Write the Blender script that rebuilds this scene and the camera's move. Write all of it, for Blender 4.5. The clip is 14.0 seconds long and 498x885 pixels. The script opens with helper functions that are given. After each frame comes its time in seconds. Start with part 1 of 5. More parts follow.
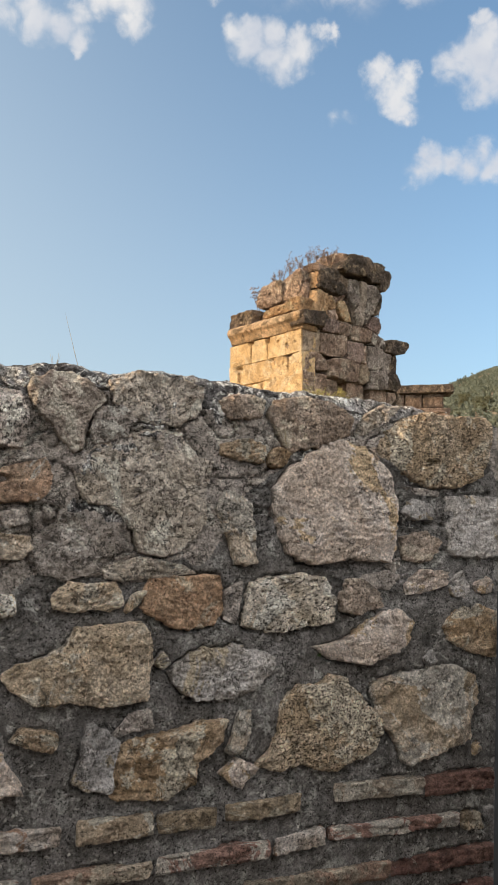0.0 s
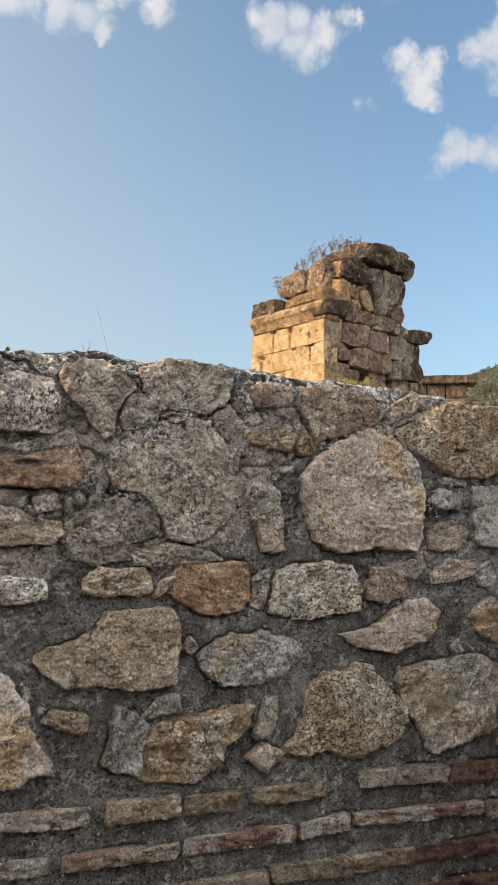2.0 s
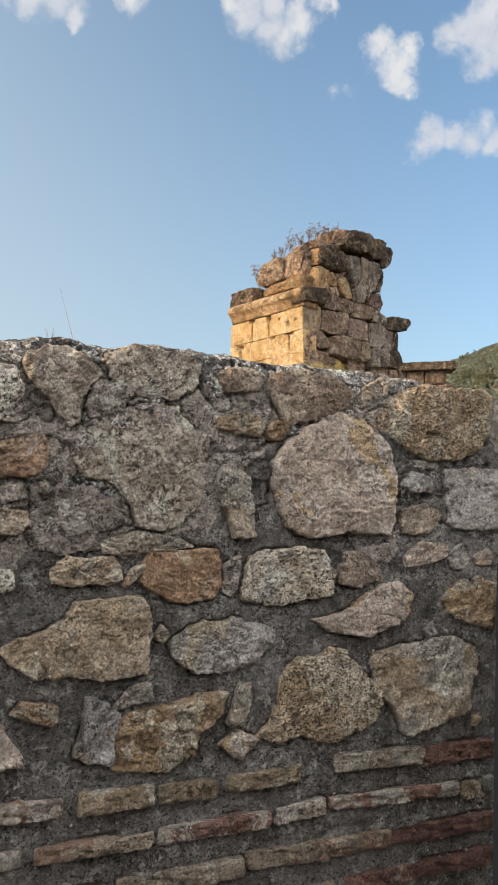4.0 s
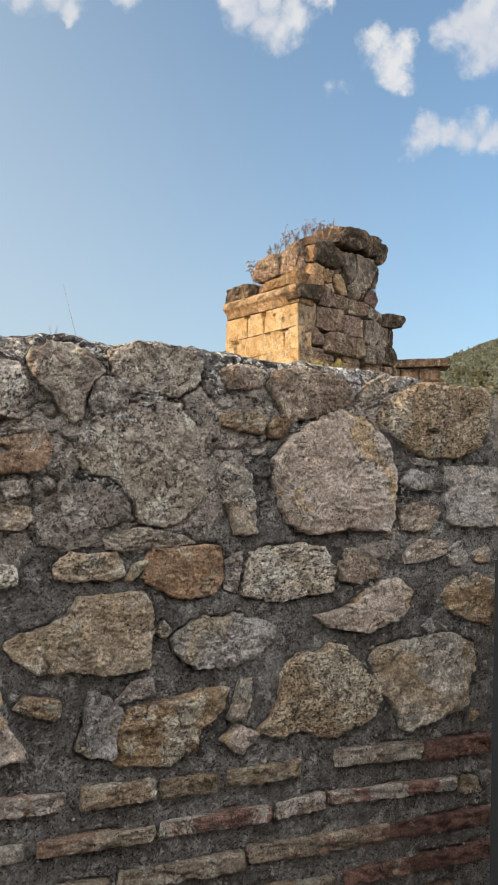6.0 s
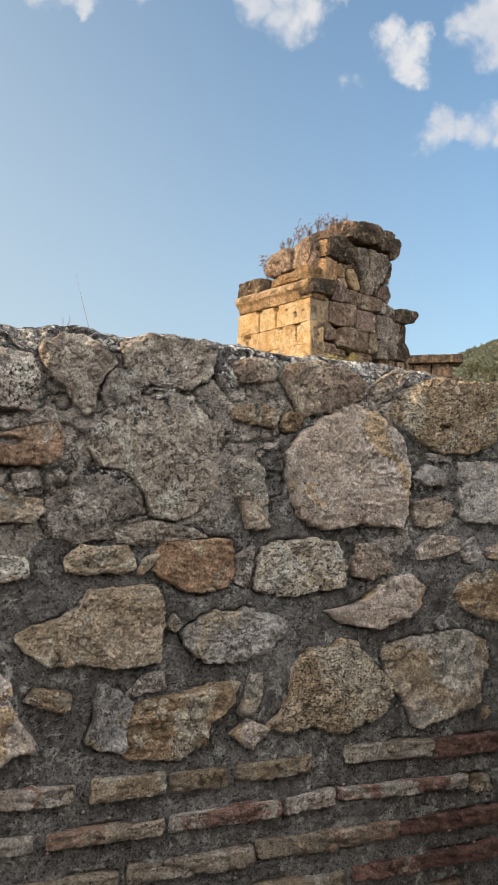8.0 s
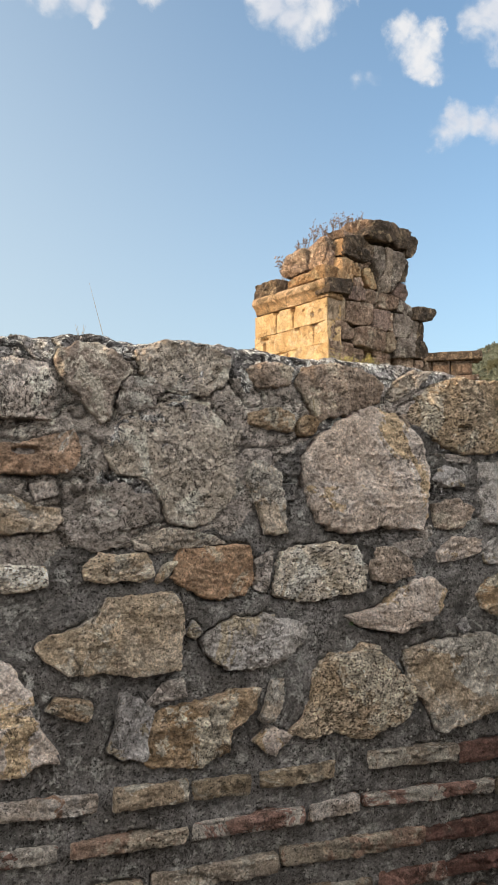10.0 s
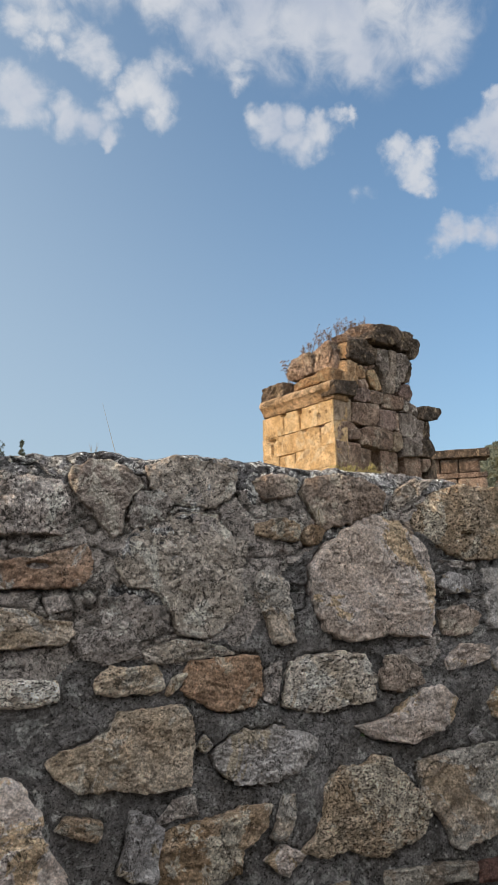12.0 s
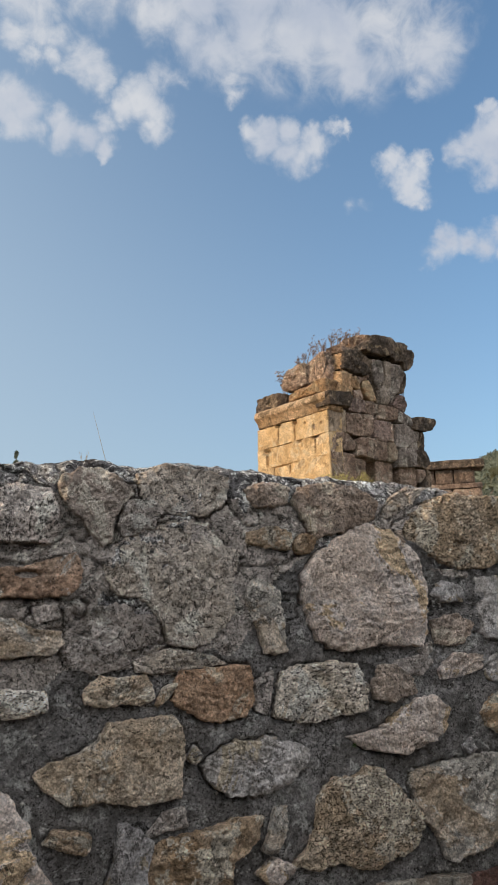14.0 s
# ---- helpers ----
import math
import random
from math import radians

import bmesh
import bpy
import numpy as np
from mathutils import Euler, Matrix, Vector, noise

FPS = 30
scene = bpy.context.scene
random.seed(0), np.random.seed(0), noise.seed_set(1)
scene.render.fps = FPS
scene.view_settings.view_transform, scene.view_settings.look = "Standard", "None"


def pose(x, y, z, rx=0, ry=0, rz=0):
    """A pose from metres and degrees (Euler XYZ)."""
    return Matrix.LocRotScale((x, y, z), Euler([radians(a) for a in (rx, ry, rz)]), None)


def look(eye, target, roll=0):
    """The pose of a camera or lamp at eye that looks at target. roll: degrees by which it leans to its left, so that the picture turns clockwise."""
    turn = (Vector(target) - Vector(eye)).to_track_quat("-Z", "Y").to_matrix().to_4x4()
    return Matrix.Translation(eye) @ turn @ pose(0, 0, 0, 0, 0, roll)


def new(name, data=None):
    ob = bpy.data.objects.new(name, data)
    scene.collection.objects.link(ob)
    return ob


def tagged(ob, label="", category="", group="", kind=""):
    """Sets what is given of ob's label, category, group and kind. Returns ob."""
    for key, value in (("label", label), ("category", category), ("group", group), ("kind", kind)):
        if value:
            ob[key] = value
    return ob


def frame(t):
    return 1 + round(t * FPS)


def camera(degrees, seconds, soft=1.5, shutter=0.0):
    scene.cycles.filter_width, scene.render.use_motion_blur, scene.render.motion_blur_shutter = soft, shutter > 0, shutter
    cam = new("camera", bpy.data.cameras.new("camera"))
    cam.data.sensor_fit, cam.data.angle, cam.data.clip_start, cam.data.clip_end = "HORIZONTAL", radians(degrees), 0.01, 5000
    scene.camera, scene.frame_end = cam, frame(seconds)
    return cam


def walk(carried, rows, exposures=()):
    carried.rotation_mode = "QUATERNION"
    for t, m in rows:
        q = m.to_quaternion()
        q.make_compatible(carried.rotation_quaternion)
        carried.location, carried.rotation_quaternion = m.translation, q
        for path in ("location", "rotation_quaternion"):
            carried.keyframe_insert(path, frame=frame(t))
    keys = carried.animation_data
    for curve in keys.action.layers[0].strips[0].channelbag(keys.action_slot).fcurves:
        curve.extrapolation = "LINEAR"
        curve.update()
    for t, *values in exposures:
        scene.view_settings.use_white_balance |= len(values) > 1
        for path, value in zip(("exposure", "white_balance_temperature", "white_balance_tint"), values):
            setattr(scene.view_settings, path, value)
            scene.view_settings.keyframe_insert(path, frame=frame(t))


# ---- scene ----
cam = camera(35.8, 14.0, soft=0.6)
PATH = [
    (0, (0.019, -1.396, 1.64), (0.847, 0.401, 1.93), 0.0),
    (0.5, (0.016, -1.397, 1.64), (0.832, 0.406, 1.927), -0.1),
    (1, (0.008, -1.4, 1.64), (0.8, 0.416, 1.92), -0.0),
    (1.5, (-0.002, -1.397, 1.636), (0.777, 0.425, 1.907), 0.5),
    (2, (0.003, -1.397, 1.636), (0.783, 0.425, 1.899), 0.6),
    (2.5, (0.013, -1.394, 1.634), (0.808, 0.424, 1.889), 0.4),
    (3, (0.025, -1.392, 1.632), (0.837, 0.419, 1.878), -0.0),
    (3.5, (0.033, -1.391, 1.63), (0.853, 0.418, 1.87), -0.4),
    (6, (0.014, -1.392, 1.631), (0.854, 0.409, 1.857), -0.3),
    (6.5, (0.014, -1.395, 1.631), (0.848, 0.409, 1.858), -0.2),
    (7, (0.017, -1.398, 1.631), (0.841, 0.41, 1.857), -0.1),
    (7.5, (0.014, -1.388, 1.63), (0.834, 0.423, 1.847), 0.2),
    (9.8, (0.025, -1.376, 1.631), (0.803, 0.456, 1.835), -0.6),
    (10, (0.023, -1.379, 1.638), (0.791, 0.455, 1.854), -0.7),
    (10.5, (0.015, -1.387, 1.646), (0.766, 0.446, 1.916), -1.0),
    (11, (0.015, -1.404, 1.651), (0.756, 0.421, 1.999), -1.4),
    (11.5, (0.011, -1.423, 1.653), (0.747, 0.387, 2.079), -1.5),
    (12, (0.006, -1.435, 1.65), (0.74, 0.364, 2.123), -1.6),
    (12.5, (0.006, -1.441, 1.648), (0.742, 0.351, 2.144), -1.6),
    (13, (0.009, -1.441, 1.648), (0.747, 0.348, 2.153), -1.7),
    (13.5, (0.011, -1.433, 1.648), (0.753, 0.355, 2.152), -1.6),
    (14, (0.016, -1.431, 1.646), (0.76, 0.357, 2.146), -1.7),
]
walk(cam, [(t, look(eye, target, roll)) for t, eye, target, roll in PATH], exposures=((0, 0.62, 6450, 10), (7.5, 0.62, 6450, 10), (10, 0.76, 6500, 10), (10.5, 0.77, 6500, 10), (11, 0.62, 6400, 10), (12, 0.34, 6050, 10), (14, 0.32, 6050, 10)))

# ---------------------------------------------------------------- world, sun
SUN_DIR = Vector((-0.92, 0.07, 0.37)).normalized()
SUN_EL = math.asin(SUN_DIR.z)
SUN_ROT = math.atan2(SUN_DIR.x, SUN_DIR.y)

world = bpy.data.worlds.new("world")
scene.world = world
world.use_nodes = True
wn, wl = world.node_tree.nodes, world.node_tree.links
wn.clear()
w_out = wn.new("ShaderNodeOutputWorld")
w_bg = wn.new("ShaderNodeBackground")
w_sky = wn.new("ShaderNodeTexSky")
w_sky.sky_type = "NISHITA"
w_sky.sun_disc = False
w_sky.sun_elevation = SUN_EL
w_sky.sun_rotation = SUN_ROT
w_sky.air_density = 1.0
w_sky.dust_density = 2.8
w_sky.ozone_density = 2.0
w_bg.inputs["Strength"].default_value = 0.15
w_co = wn.new("ShaderNodeTexCoord")


def wmath(op, a, b=None, c=None, clamp=False):
    n = wn.new("ShaderNodeMath")
    n.operation = op
    n.use_clamp = clamp
    for i, v in enumerate((a, b, c)):
        if v is None:
            continue
        if isinstance(v, (int, float)):
            n.inputs[i].default_value = v
        else:
            wl.new(v, n.inputs[i])
    return n.outputs[0]


def wnoise(scale, detail, roughness=0.55):
    t = wn.new("ShaderNodeTexNoise")
    t.inputs["Scale"].default_value = scale
    t.inputs["Detail"].default_value = detail
    t.inputs["Roughness"].default_value = roughness
    wl.new(w_co.outputs["Generated"], t.inputs["Vector"])
    return t.outputs["Color"]


def wvec(op, a, b, c=None):
    t = wn.new("ShaderNodeVectorMath")
    t.operation = op
    for i, v in enumerate((a, b, c)):
        if isinstance(v, tuple):
            t.inputs[i].default_value = v
        elif v is not None:
            wl.new(v, t.inputs[i])
    return t.outputs["Vector"]


# the air's turbulence bends the outlines of the puffs
drift = wvec("MULTIPLY_ADD", wnoise(22.0, 3.0), (0.034, 0.034, 0.034), (-0.017, -0.017, -0.017))
curl = wvec("MULTIPLY_ADD", wnoise(75.0, 6.0, 0.6), (0.018, 0.018, 0.018), (-0.009, -0.009, -0.009))
bent = wvec("ADD", w_co.outputs["Generated"], wvec("ADD", drift, curl))
cloud_fields = []


def cloud(puffs, weight=1.0):
    """A cloud of soft puffs, each at an azimuth and elevation with a radius, in degrees."""
    field = None
    for az, el, rad in puffs:
        a, e = radians(az), radians(el)
        d = wn.new("ShaderNodeVectorMath")
        d.operation = "DISTANCE"
        wl.new(bent, d.inputs[0])
        d.inputs[1].default_value = (math.sin(a) * math.cos(e), math.cos(a) * math.cos(e), math.sin(e))
        f = wmath("MULTIPLY_ADD", d.outputs["Value"], -1.0 / (radians(rad) * 1.5), 1.0)
        field = f if field is None else wmath("SMOOTH_MAX", field, f, 0.25)
    cloud_fields.append(wmath("MULTIPLY", wmath("MAXIMUM", field, 0.0), weight))


cloud(((23.7, 36.3, 0.84), (24.8, 36.7, 0.76), (24.7, 35.6, 1.18), (26.5, 36.2, 1.01), (26.4, 35.0, 1.26), (27.8, 34.3, 1.09), (29.0, 35.0, 1.18), (28.8, 35.9, 0.67), (30.5, 36.1, 0.63), (31.5, 36.0, 0.50)))
cloud(((35.0, 33.5, 0.84), (35.6, 32.6, 0.92), (36.5, 32.0, 1.01), (37.4, 32.9, 0.76), (36.9, 31.0, 0.84), (36.7, 30.4, 0.50)))
cloud(((41.1, 33.5, 1.18), (42.6, 33.4, 1.51), (43.6, 34.1, 1.26), (42.8, 31.9, 1.18), (43.0, 35.7, 0.59), (43.7, 34.9, 0.76), (44.2, 32.7, 1.68), (45.1, 33.2, 1.68)))
cloud(((38.7, 28.2, 0.76), (38.1, 27.2, 1.01), (37.4, 26.5, 0.67), (39.2, 27.6, 0.92), (40.5, 27.4, 0.76), (41.7, 27.0, 0.84), (42.7, 27.8, 1.01), (42.9, 26.6, 0.92), (43.6, 27.2, 1.09)))
cloud(((3.3, 37.7, 1.18), (4.5, 37.2, 1.26), (3.9, 36.0, 1.18), (5.4, 36.2, 1.01), (7.2, 36.6, 0.92), (7.9, 35.8, 1.09), (9.3, 35.8, 1.01), (10.9, 36.8, 0.92), (11.2, 35.2, 0.76), (11.2, 34.5, 0.42), (12.5, 37.6, 1.01), (14.2, 38.1, 1.43), (15.6, 37.6, 1.09), (15.1, 36.7, 0.92), (2.3, 36.7, 1.26)), 0.95)
cloud(((3.7, 41.2, 1.01), (5.8, 41.7, 1.09), (7.4, 41.5, 1.18), (8.9, 40.7, 1.26), (10.3, 39.9, 1.18), (10.8, 39.0, 0.84), (5.4, 40.0, 0.92), (6.8, 40.0, 0.76)), 0.8)
cloud(((15.6, 39.8, 0.92), (16.8, 39.7, 0.92), (17.6, 39.4, 0.42)), 0.55)
cloud(((16.1, 43.7, 2.10), (18.6, 42.4, 2.10), (21.1, 41.5, 2.10), (22.0, 39.7, 1.18), (22.2, 38.6, 0.67), (24.1, 42.4, 2.94), (27.6, 41.6, 2.94), (31.5, 41.6, 3.15), (32.3, 39.1, 1.51), (29.7, 43.4, 3.36), (19.2, 45.0, 2.94), (25.3, 45.5, 3.78), (4.9, 43.9, 2.10), (9.6, 44.8, 2.10)), 0.95)
cloud(((35.3, 40.8, 3.15), (38.1, 40.1, 2.52), (37.9, 38.2, 1.05), (35.6, 42.7, 3.36), (40.1, 40.7, 2.10)), 0.75)
cloud(((31.8, 31.1, 0.67), (32.9, 31.1, 0.59)), 0.4)
cover = cloud_fields[0]
for f in cloud_fields[1:]:
    cover = wmath("MAXIMUM", cover, f)
w_n1 = wn.new("ShaderNodeTexNoise")
w_n1.inputs["Scale"].default_value = 26.0
w_n1.inputs["Detail"].default_value = 7.0
w_n1.inputs["Roughness"].default_value = 0.58
w_n1.inputs["Distortion"].default_value = 0.5
wl.new(w_co.outputs["Generated"], w_n1.inputs["Vector"])
puffy = wmath("MULTIPLY_ADD", w_n1.outputs["Fac"], 1.35, -0.66)
dens = wmath("ADD", cover, wmath("MULTIPLY", puffy, wmath("MULTIPLY", cover, 3.0, clamp=True)))
w_map = wn.new("ShaderNodeMapRange")
w_map.interpolation_type = "SMOOTHSTEP"
w_map.inputs["From Min"].default_value = 0.06
w_map.inputs["From Max"].default_value = 0.95
wl.new(dens, w_map.inputs["Value"])
# unseen broken cloud added overhead and behind to brighten the wall
w_sep = wn.new("ShaderNodeSeparateXYZ")
wl.new(w_co.outputs["Generated"], w_sep.inputs["Vector"])
w_far = wn.new("ShaderNodeMapRange")
w_far.interpolation_type = "SMOOTHSTEP"
w_far.inputs["From Min"].default_value = 0.52
w_far.inputs["From Max"].default_value = 0.15
wl.new(w_sep.outputs["Y"], w_far.inputs["Value"])
w_n3 = wn.new("ShaderNodeTexNoise")
w_n3.inputs["Scale"].default_value = 4.5
w_n3.inputs["Detail"].default_value = 7.0
w_n3.inputs["Roughness"].default_value = 0.6
wl.new(w_co.outputs["Generated"], w_n3.inputs["Vector"])
w_brk = wn.new("ShaderNodeMapRange")
w_brk.interpolation_type = "SMOOTHSTEP"
w_brk.inputs["From Min"].default_value = 0.33
w_brk.inputs["From Max"].default_value = 0.50
wl.new(w_n3.outputs["Fac"], w_brk.inputs["Value"])
cloudy = wmath("MAXIMUM", w_map.outputs["Result"], wmath("MULTIPLY", w_brk.outputs["Result"], w_far.outputs["Result"]))
w_n2 = wn.new("ShaderNodeTexNoise")
w_n2.inputs["Scale"].default_value = 11.0
w_n2.inputs["Detail"].default_value = 4.0
wl.new(w_co.outputs["Generated"], w_n2.inputs["Vector"])
w_tone = wn.new("ShaderNodeValToRGB")
w_tone.color_ramp.elements[0].position, w_tone.color_ramp.elements[0].color = 0.3, (2.85, 2.95, 3.2, 1)
w_tone.color_ramp.elements[1].position, w_tone.color_ramp.elements[1].color = 0.65, (4.1, 3.95, 3.75, 1)
wl.new(wmath("ADD", w_n2.outputs["Fac"], wmath("MULTIPLY_ADD", dens, -0.22, 0.14)), w_tone.inputs["Fac"])
w_mix = wn.new("ShaderNodeMix")
w_mix.data_type = "RGBA"
wl.new(wmath("MULTIPLY", cloudy, 0.88), w_mix.inputs["Factor"])
# these added clouds are made brighter and warmer, as fill light
w_fill = wn.new("ShaderNodeMix")
w_fill.data_type = "RGBA"
w_fill.inputs["B"].default_value = (8.1, 7.85, 7.4, 1)
wl.new(w_far.outputs["Result"], w_fill.inputs["Factor"])
wl.new(w_tone.outputs["Color"], w_fill.inputs["A"])
w_air = wn.new("ShaderNodeMix")
w_air.data_type, w_air.blend_type = "RGBA", "MULTIPLY"
w_air.inputs["Factor"].default_value = 1.0
w_air.inputs["B"].default_value = (1.03, 1.12, 1.06, 1)
wl.new(w_sky.outputs["Color"], w_air.inputs["A"])
# warm pale haze, thickest low down and towards the sun
w_veil = wmath("ADD", wmath("MULTIPLY", w_sep.outputs["X"], 0.85), w_sep.outputs["Z"])
w_thin = wn.new("ShaderNodeMapRange")
w_thin.interpolation_type = "SMOOTHSTEP"
w_thin.inputs["From Min"].default_value = 1.12
w_thin.inputs["From Max"].default_value = 0.05
w_thin.inputs["To Max"].default_value = 0.70
wl.new(w_veil, w_thin.inputs["Value"])
w_haze = wn.new("ShaderNodeMix")
w_haze.data_type = "RGBA"
w_haze.inputs["B"].default_value = (2.72, 3.08, 3.22, 1)
wl.new(w_thin.outputs["Result"], w_haze.inputs["Factor"])
wl.new(w_air.outputs["Result"], w_haze.inputs["A"])
wl.new(w_haze.outputs["Result"], w_mix.inputs["A"])
wl.new(w_fill.outputs["Result"], w_mix.inputs["B"])
wl.new(w_mix.outputs["Result"], w_bg.inputs["Color"])
wl.new(w_bg.outputs["Background"], w_out.inputs["Surface"])

sun_data = bpy.data.lights.new("sun", "SUN")
sun_data.energy = 2.95
sun_data.angle = radians(0.5)
sun_data.color = (1.0, 0.70, 0.40)
sun = new("sun", sun_data)
sun.matrix_world = look(SUN_DIR * 50, (0, 0, 0))


# ---------------------------------------------------------------- helpers
def hashed(ix, iy, iz):
    h = (ix * 374761393 + iy * 668265263 + iz * 2147483647 + 1013904223) & 0xFFFFFFFF
    h = ((h ^ (h >> 13)) * 1274126177) & 0xFFFFFFFF
    return ((h ^ (h >> 16)) & 0xFFFF) / 65535.0


def vnoise(p):
    """Smooth value noise in -1..1 for an (n, 3) array."""
    i = np.floor(p).astype(np.int64)
    f = p - i
    f = f * f * f * (f * (f * 6 - 15) + 10)
    out = np.zeros(len(p))
    for dx in (0, 1):
        for dy in (0, 1):
            for dz in (0, 1):
                w = (f[:, 0] if dx else 1 - f[:, 0]) * (f[:, 1] if dy else 1 - f[:, 1]) * (f[:, 2] if dz else 1 - f[:, 2])
                out += w * hashed(i[:, 0] + dx, i[:, 1] + dy, i[:, 2] + dz)
    return out * 2 - 1


def fbm(p, scale, octaves=4, gain=0.5):
    total, amp, norm = np.zeros(len(p)), 1.0, 0.0
    for o in range(octaves):
        total += amp * vnoise(p * scale + 17.3 * o)
        norm += amp
        amp *= gain
        scale *= 2.03
    return total / norm


def mesh_from(name, verts, faces, material, smooth=True):
    me = bpy.data.meshes.new(name)
    me.from_pydata([tuple(v) for v in verts], [], faces)
    me.update()
    me.materials.append(material)
    me.polygons.foreach_set("use_smooth", [smooth] * len(me.polygons))
    return me


def part(name, me, parent, label="", m=None):
    ob = new(name, me)
    ob.parent = parent
    if m is not None:
        ob.matrix_basis = m
    if label:
        ob["label"] = label
    return ob


def grid_faces(rows, cols, wrap=False):
    r, c = np.meshgrid(np.arange(rows - 1), np.arange(cols if wrap else cols - 1), indexing="ij")
    a = (r * cols + c).ravel()
    b = (r * cols + (c + 1) % cols).ravel()
    return np.stack([a, b, b + cols, a + cols], 1).tolist()


# ---------------------------------------------------------------- materials
def node_mat(name):
    mat = bpy.data.materials.new(name)
    mat.use_nodes = True
    return mat, mat.node_tree.nodes, mat.node_tree.links, mat.node_tree.nodes["Principled BSDF"]


def rock(name, dark, light, spots=None, spot_amount=0.0, spot_scale=14.0, dirt_shade=(0.12, 0.105, 0.09), dirt_amount=0.3,
         pits=0.3, pit_scale=130.0, stretch=(1, 1, 1), size=1.0, bump=1.0, grain=0.58, rough=0.92, bands=0.0, lift=1.66, crease=0.5, vary=0.22):
    """Weathered stone: two tones, patches of a third colour, dirt, fine grain, dark pits and cracks with shade painted
    in; size scales the whole pattern.
    """
    mat, n, l, bsdf = node_mat(name)
    co = n.new("ShaderNodeTexCoord")
    info = n.new("ShaderNodeObjectInfo")
    shift = n.new("ShaderNodeVectorMath")
    shift.operation = "SCALE"
    shift.inputs[0].default_value = (37.0, 11.0, 23.0)
    l.new(info.outputs["Random"], shift.inputs["Scale"])
    add = n.new("ShaderNodeVectorMath")
    add.operation = "ADD"
    l.new(co.outputs["Object"], add.inputs[0])
    l.new(shift.outputs["Vector"], add.inputs[1])
    sc = n.new("ShaderNodeMapping")
    sc.inputs["Scale"].default_value = stretch
    l.new(add.outputs["Vector"], sc.inputs["Vector"])

    def noise_tex(scale, detail, roughness=0.55, vec=None, distortion=0.0):
        t = n.new("ShaderNodeTexNoise")
        t.inputs["Scale"].default_value = scale / size
        t.inputs["Detail"].default_value = detail
        t.inputs["Roughness"].default_value = roughness
        t.inputs["Distortion"].default_value = distortion
        l.new(vec or add.outputs["Vector"], t.inputs["Vector"])
        return t.outputs["Fac"]

    def ramp(fac, lo, hi):
        t = n.new("ShaderNodeMapRange")
        t.interpolation_type = "SMOOTHSTEP"
        t.inputs["From Min"].default_value = lo
        t.inputs["From Max"].default_value = hi
        l.new(fac, t.inputs["Value"])
        return t.outputs["Result"]

    def math2(op, a, b):
        t = n.new("ShaderNodeMath")
        t.operation = op
        for i, v in enumerate((a, b)):
            if isinstance(v, (int, float)):
                t.inputs[i].default_value = v
            else:
                l.new(v, t.inputs[i])
        return t.outputs[0]

    def mix(fac, a, b, blend="MIX"):
        t = n.new("ShaderNodeMix")
        t.data_type = "RGBA"
        t.blend_type = blend
        for key, v in (("Factor", fac), ("A", a), ("B", b)):
            if isinstance(v, (int, float)):
                t.inputs[key].default_value = v
            elif isinstance(v, tuple):
                t.inputs[key].default_value = (*v, 1)
            else:
                l.new(v, t.inputs[key])
        return t.outputs["Result"]

    dark, light = (dark[0] * lift * 1.0, dark[1] * lift * 0.98, dark[2] * lift * 1.03), (light[0] * lift * 1.0, light[1] * lift * 0.98, light[2] * lift * 1.03)
    spots = tuple(v * lift for v in spots) if spots else None
    col = mix(ramp(noise_tex(7.0, 10, 0.66, distortion=0.5), 0.42, 0.58), dark, light)
    if bands:
        wave = n.new("ShaderNodeTexWave")
        wave.bands_direction = "Z"
        wave.inputs["Scale"].default_value = 14.0 / size
        wave.inputs["Distortion"].default_value = 9.0
        wave.inputs["Detail"].default_value = 4.0
        wave.inputs["Detail Scale"].default_value = 1.6
        l.new(add.outputs["Vector"], wave.inputs["Vector"])
        col = mix(math2("MULTIPLY", wave.outputs["Fac"], bands), col, tuple(v * 0.6 for v in dark))
    if spots:
        edge = 0.62 - 0.24 * spot_amount
        col = mix(ramp(noise_tex(spot_scale, 9, 0.68, distortion=0.6), edge, edge + 0.025), col, spots)
    def shade(fac, lo, hi, amount):
        t = n.new("ShaderNodeMapRange")
        t.inputs["From Min"].default_value = 0.40
        t.inputs["From Max"].default_value = 0.60
        t.inputs["To Min"].default_value = 1 - (1 - lo) * amount
        t.inputs["To Max"].default_value = 1 + (hi - 1) * amount
        l.new(fac, t.inputs["Value"])
        return t.outputs["Result"]

    fine = noise_tex(42.0, 10, 0.80)
    speck = noise_tex(220.0, 6, 0.75)
    # grain colour follows the bump height: hollows are painted darker, like shade
    mottle = math2("MULTIPLY", shade(fine, 0.50, 1.50, grain), shade(speck, 0.44, 1.56, grain))
    # each broken ledge has its own tone
    flake = math2("MULTIPLY", noise_tex(20.0, 7, 0.62, distortion=0.3), 9.0)
    tone = math2("FRACT", math2("MULTIPLY", math2("FLOOR", flake, 0.0), 0.618), 0.0)
    mottle = math2("MULTIPLY", mottle, math2("ADD", math2("MULTIPLY", tone, 0.26), 0.90))
    grey = n.new("ShaderNodeCombineColor")
    for key in ("Red", "Green", "Blue"):
        l.new(mottle, grey.inputs[key])
    col = mix(1.0, col, grey.outputs["Color"], "MULTIPLY")
    ridged = math2("ABSOLUTE", math2("SUBTRACT", noise_tex(17.0, 8, 0.62, distortion=0.5), 0.5), 0.0)
    cracks = math2("MULTIPLY", ramp(ridged, 0.014, 0.003), ramp(noise_tex(8.0, 3), 0.62 - 0.25 * crease, 0.70 - 0.25 * crease))
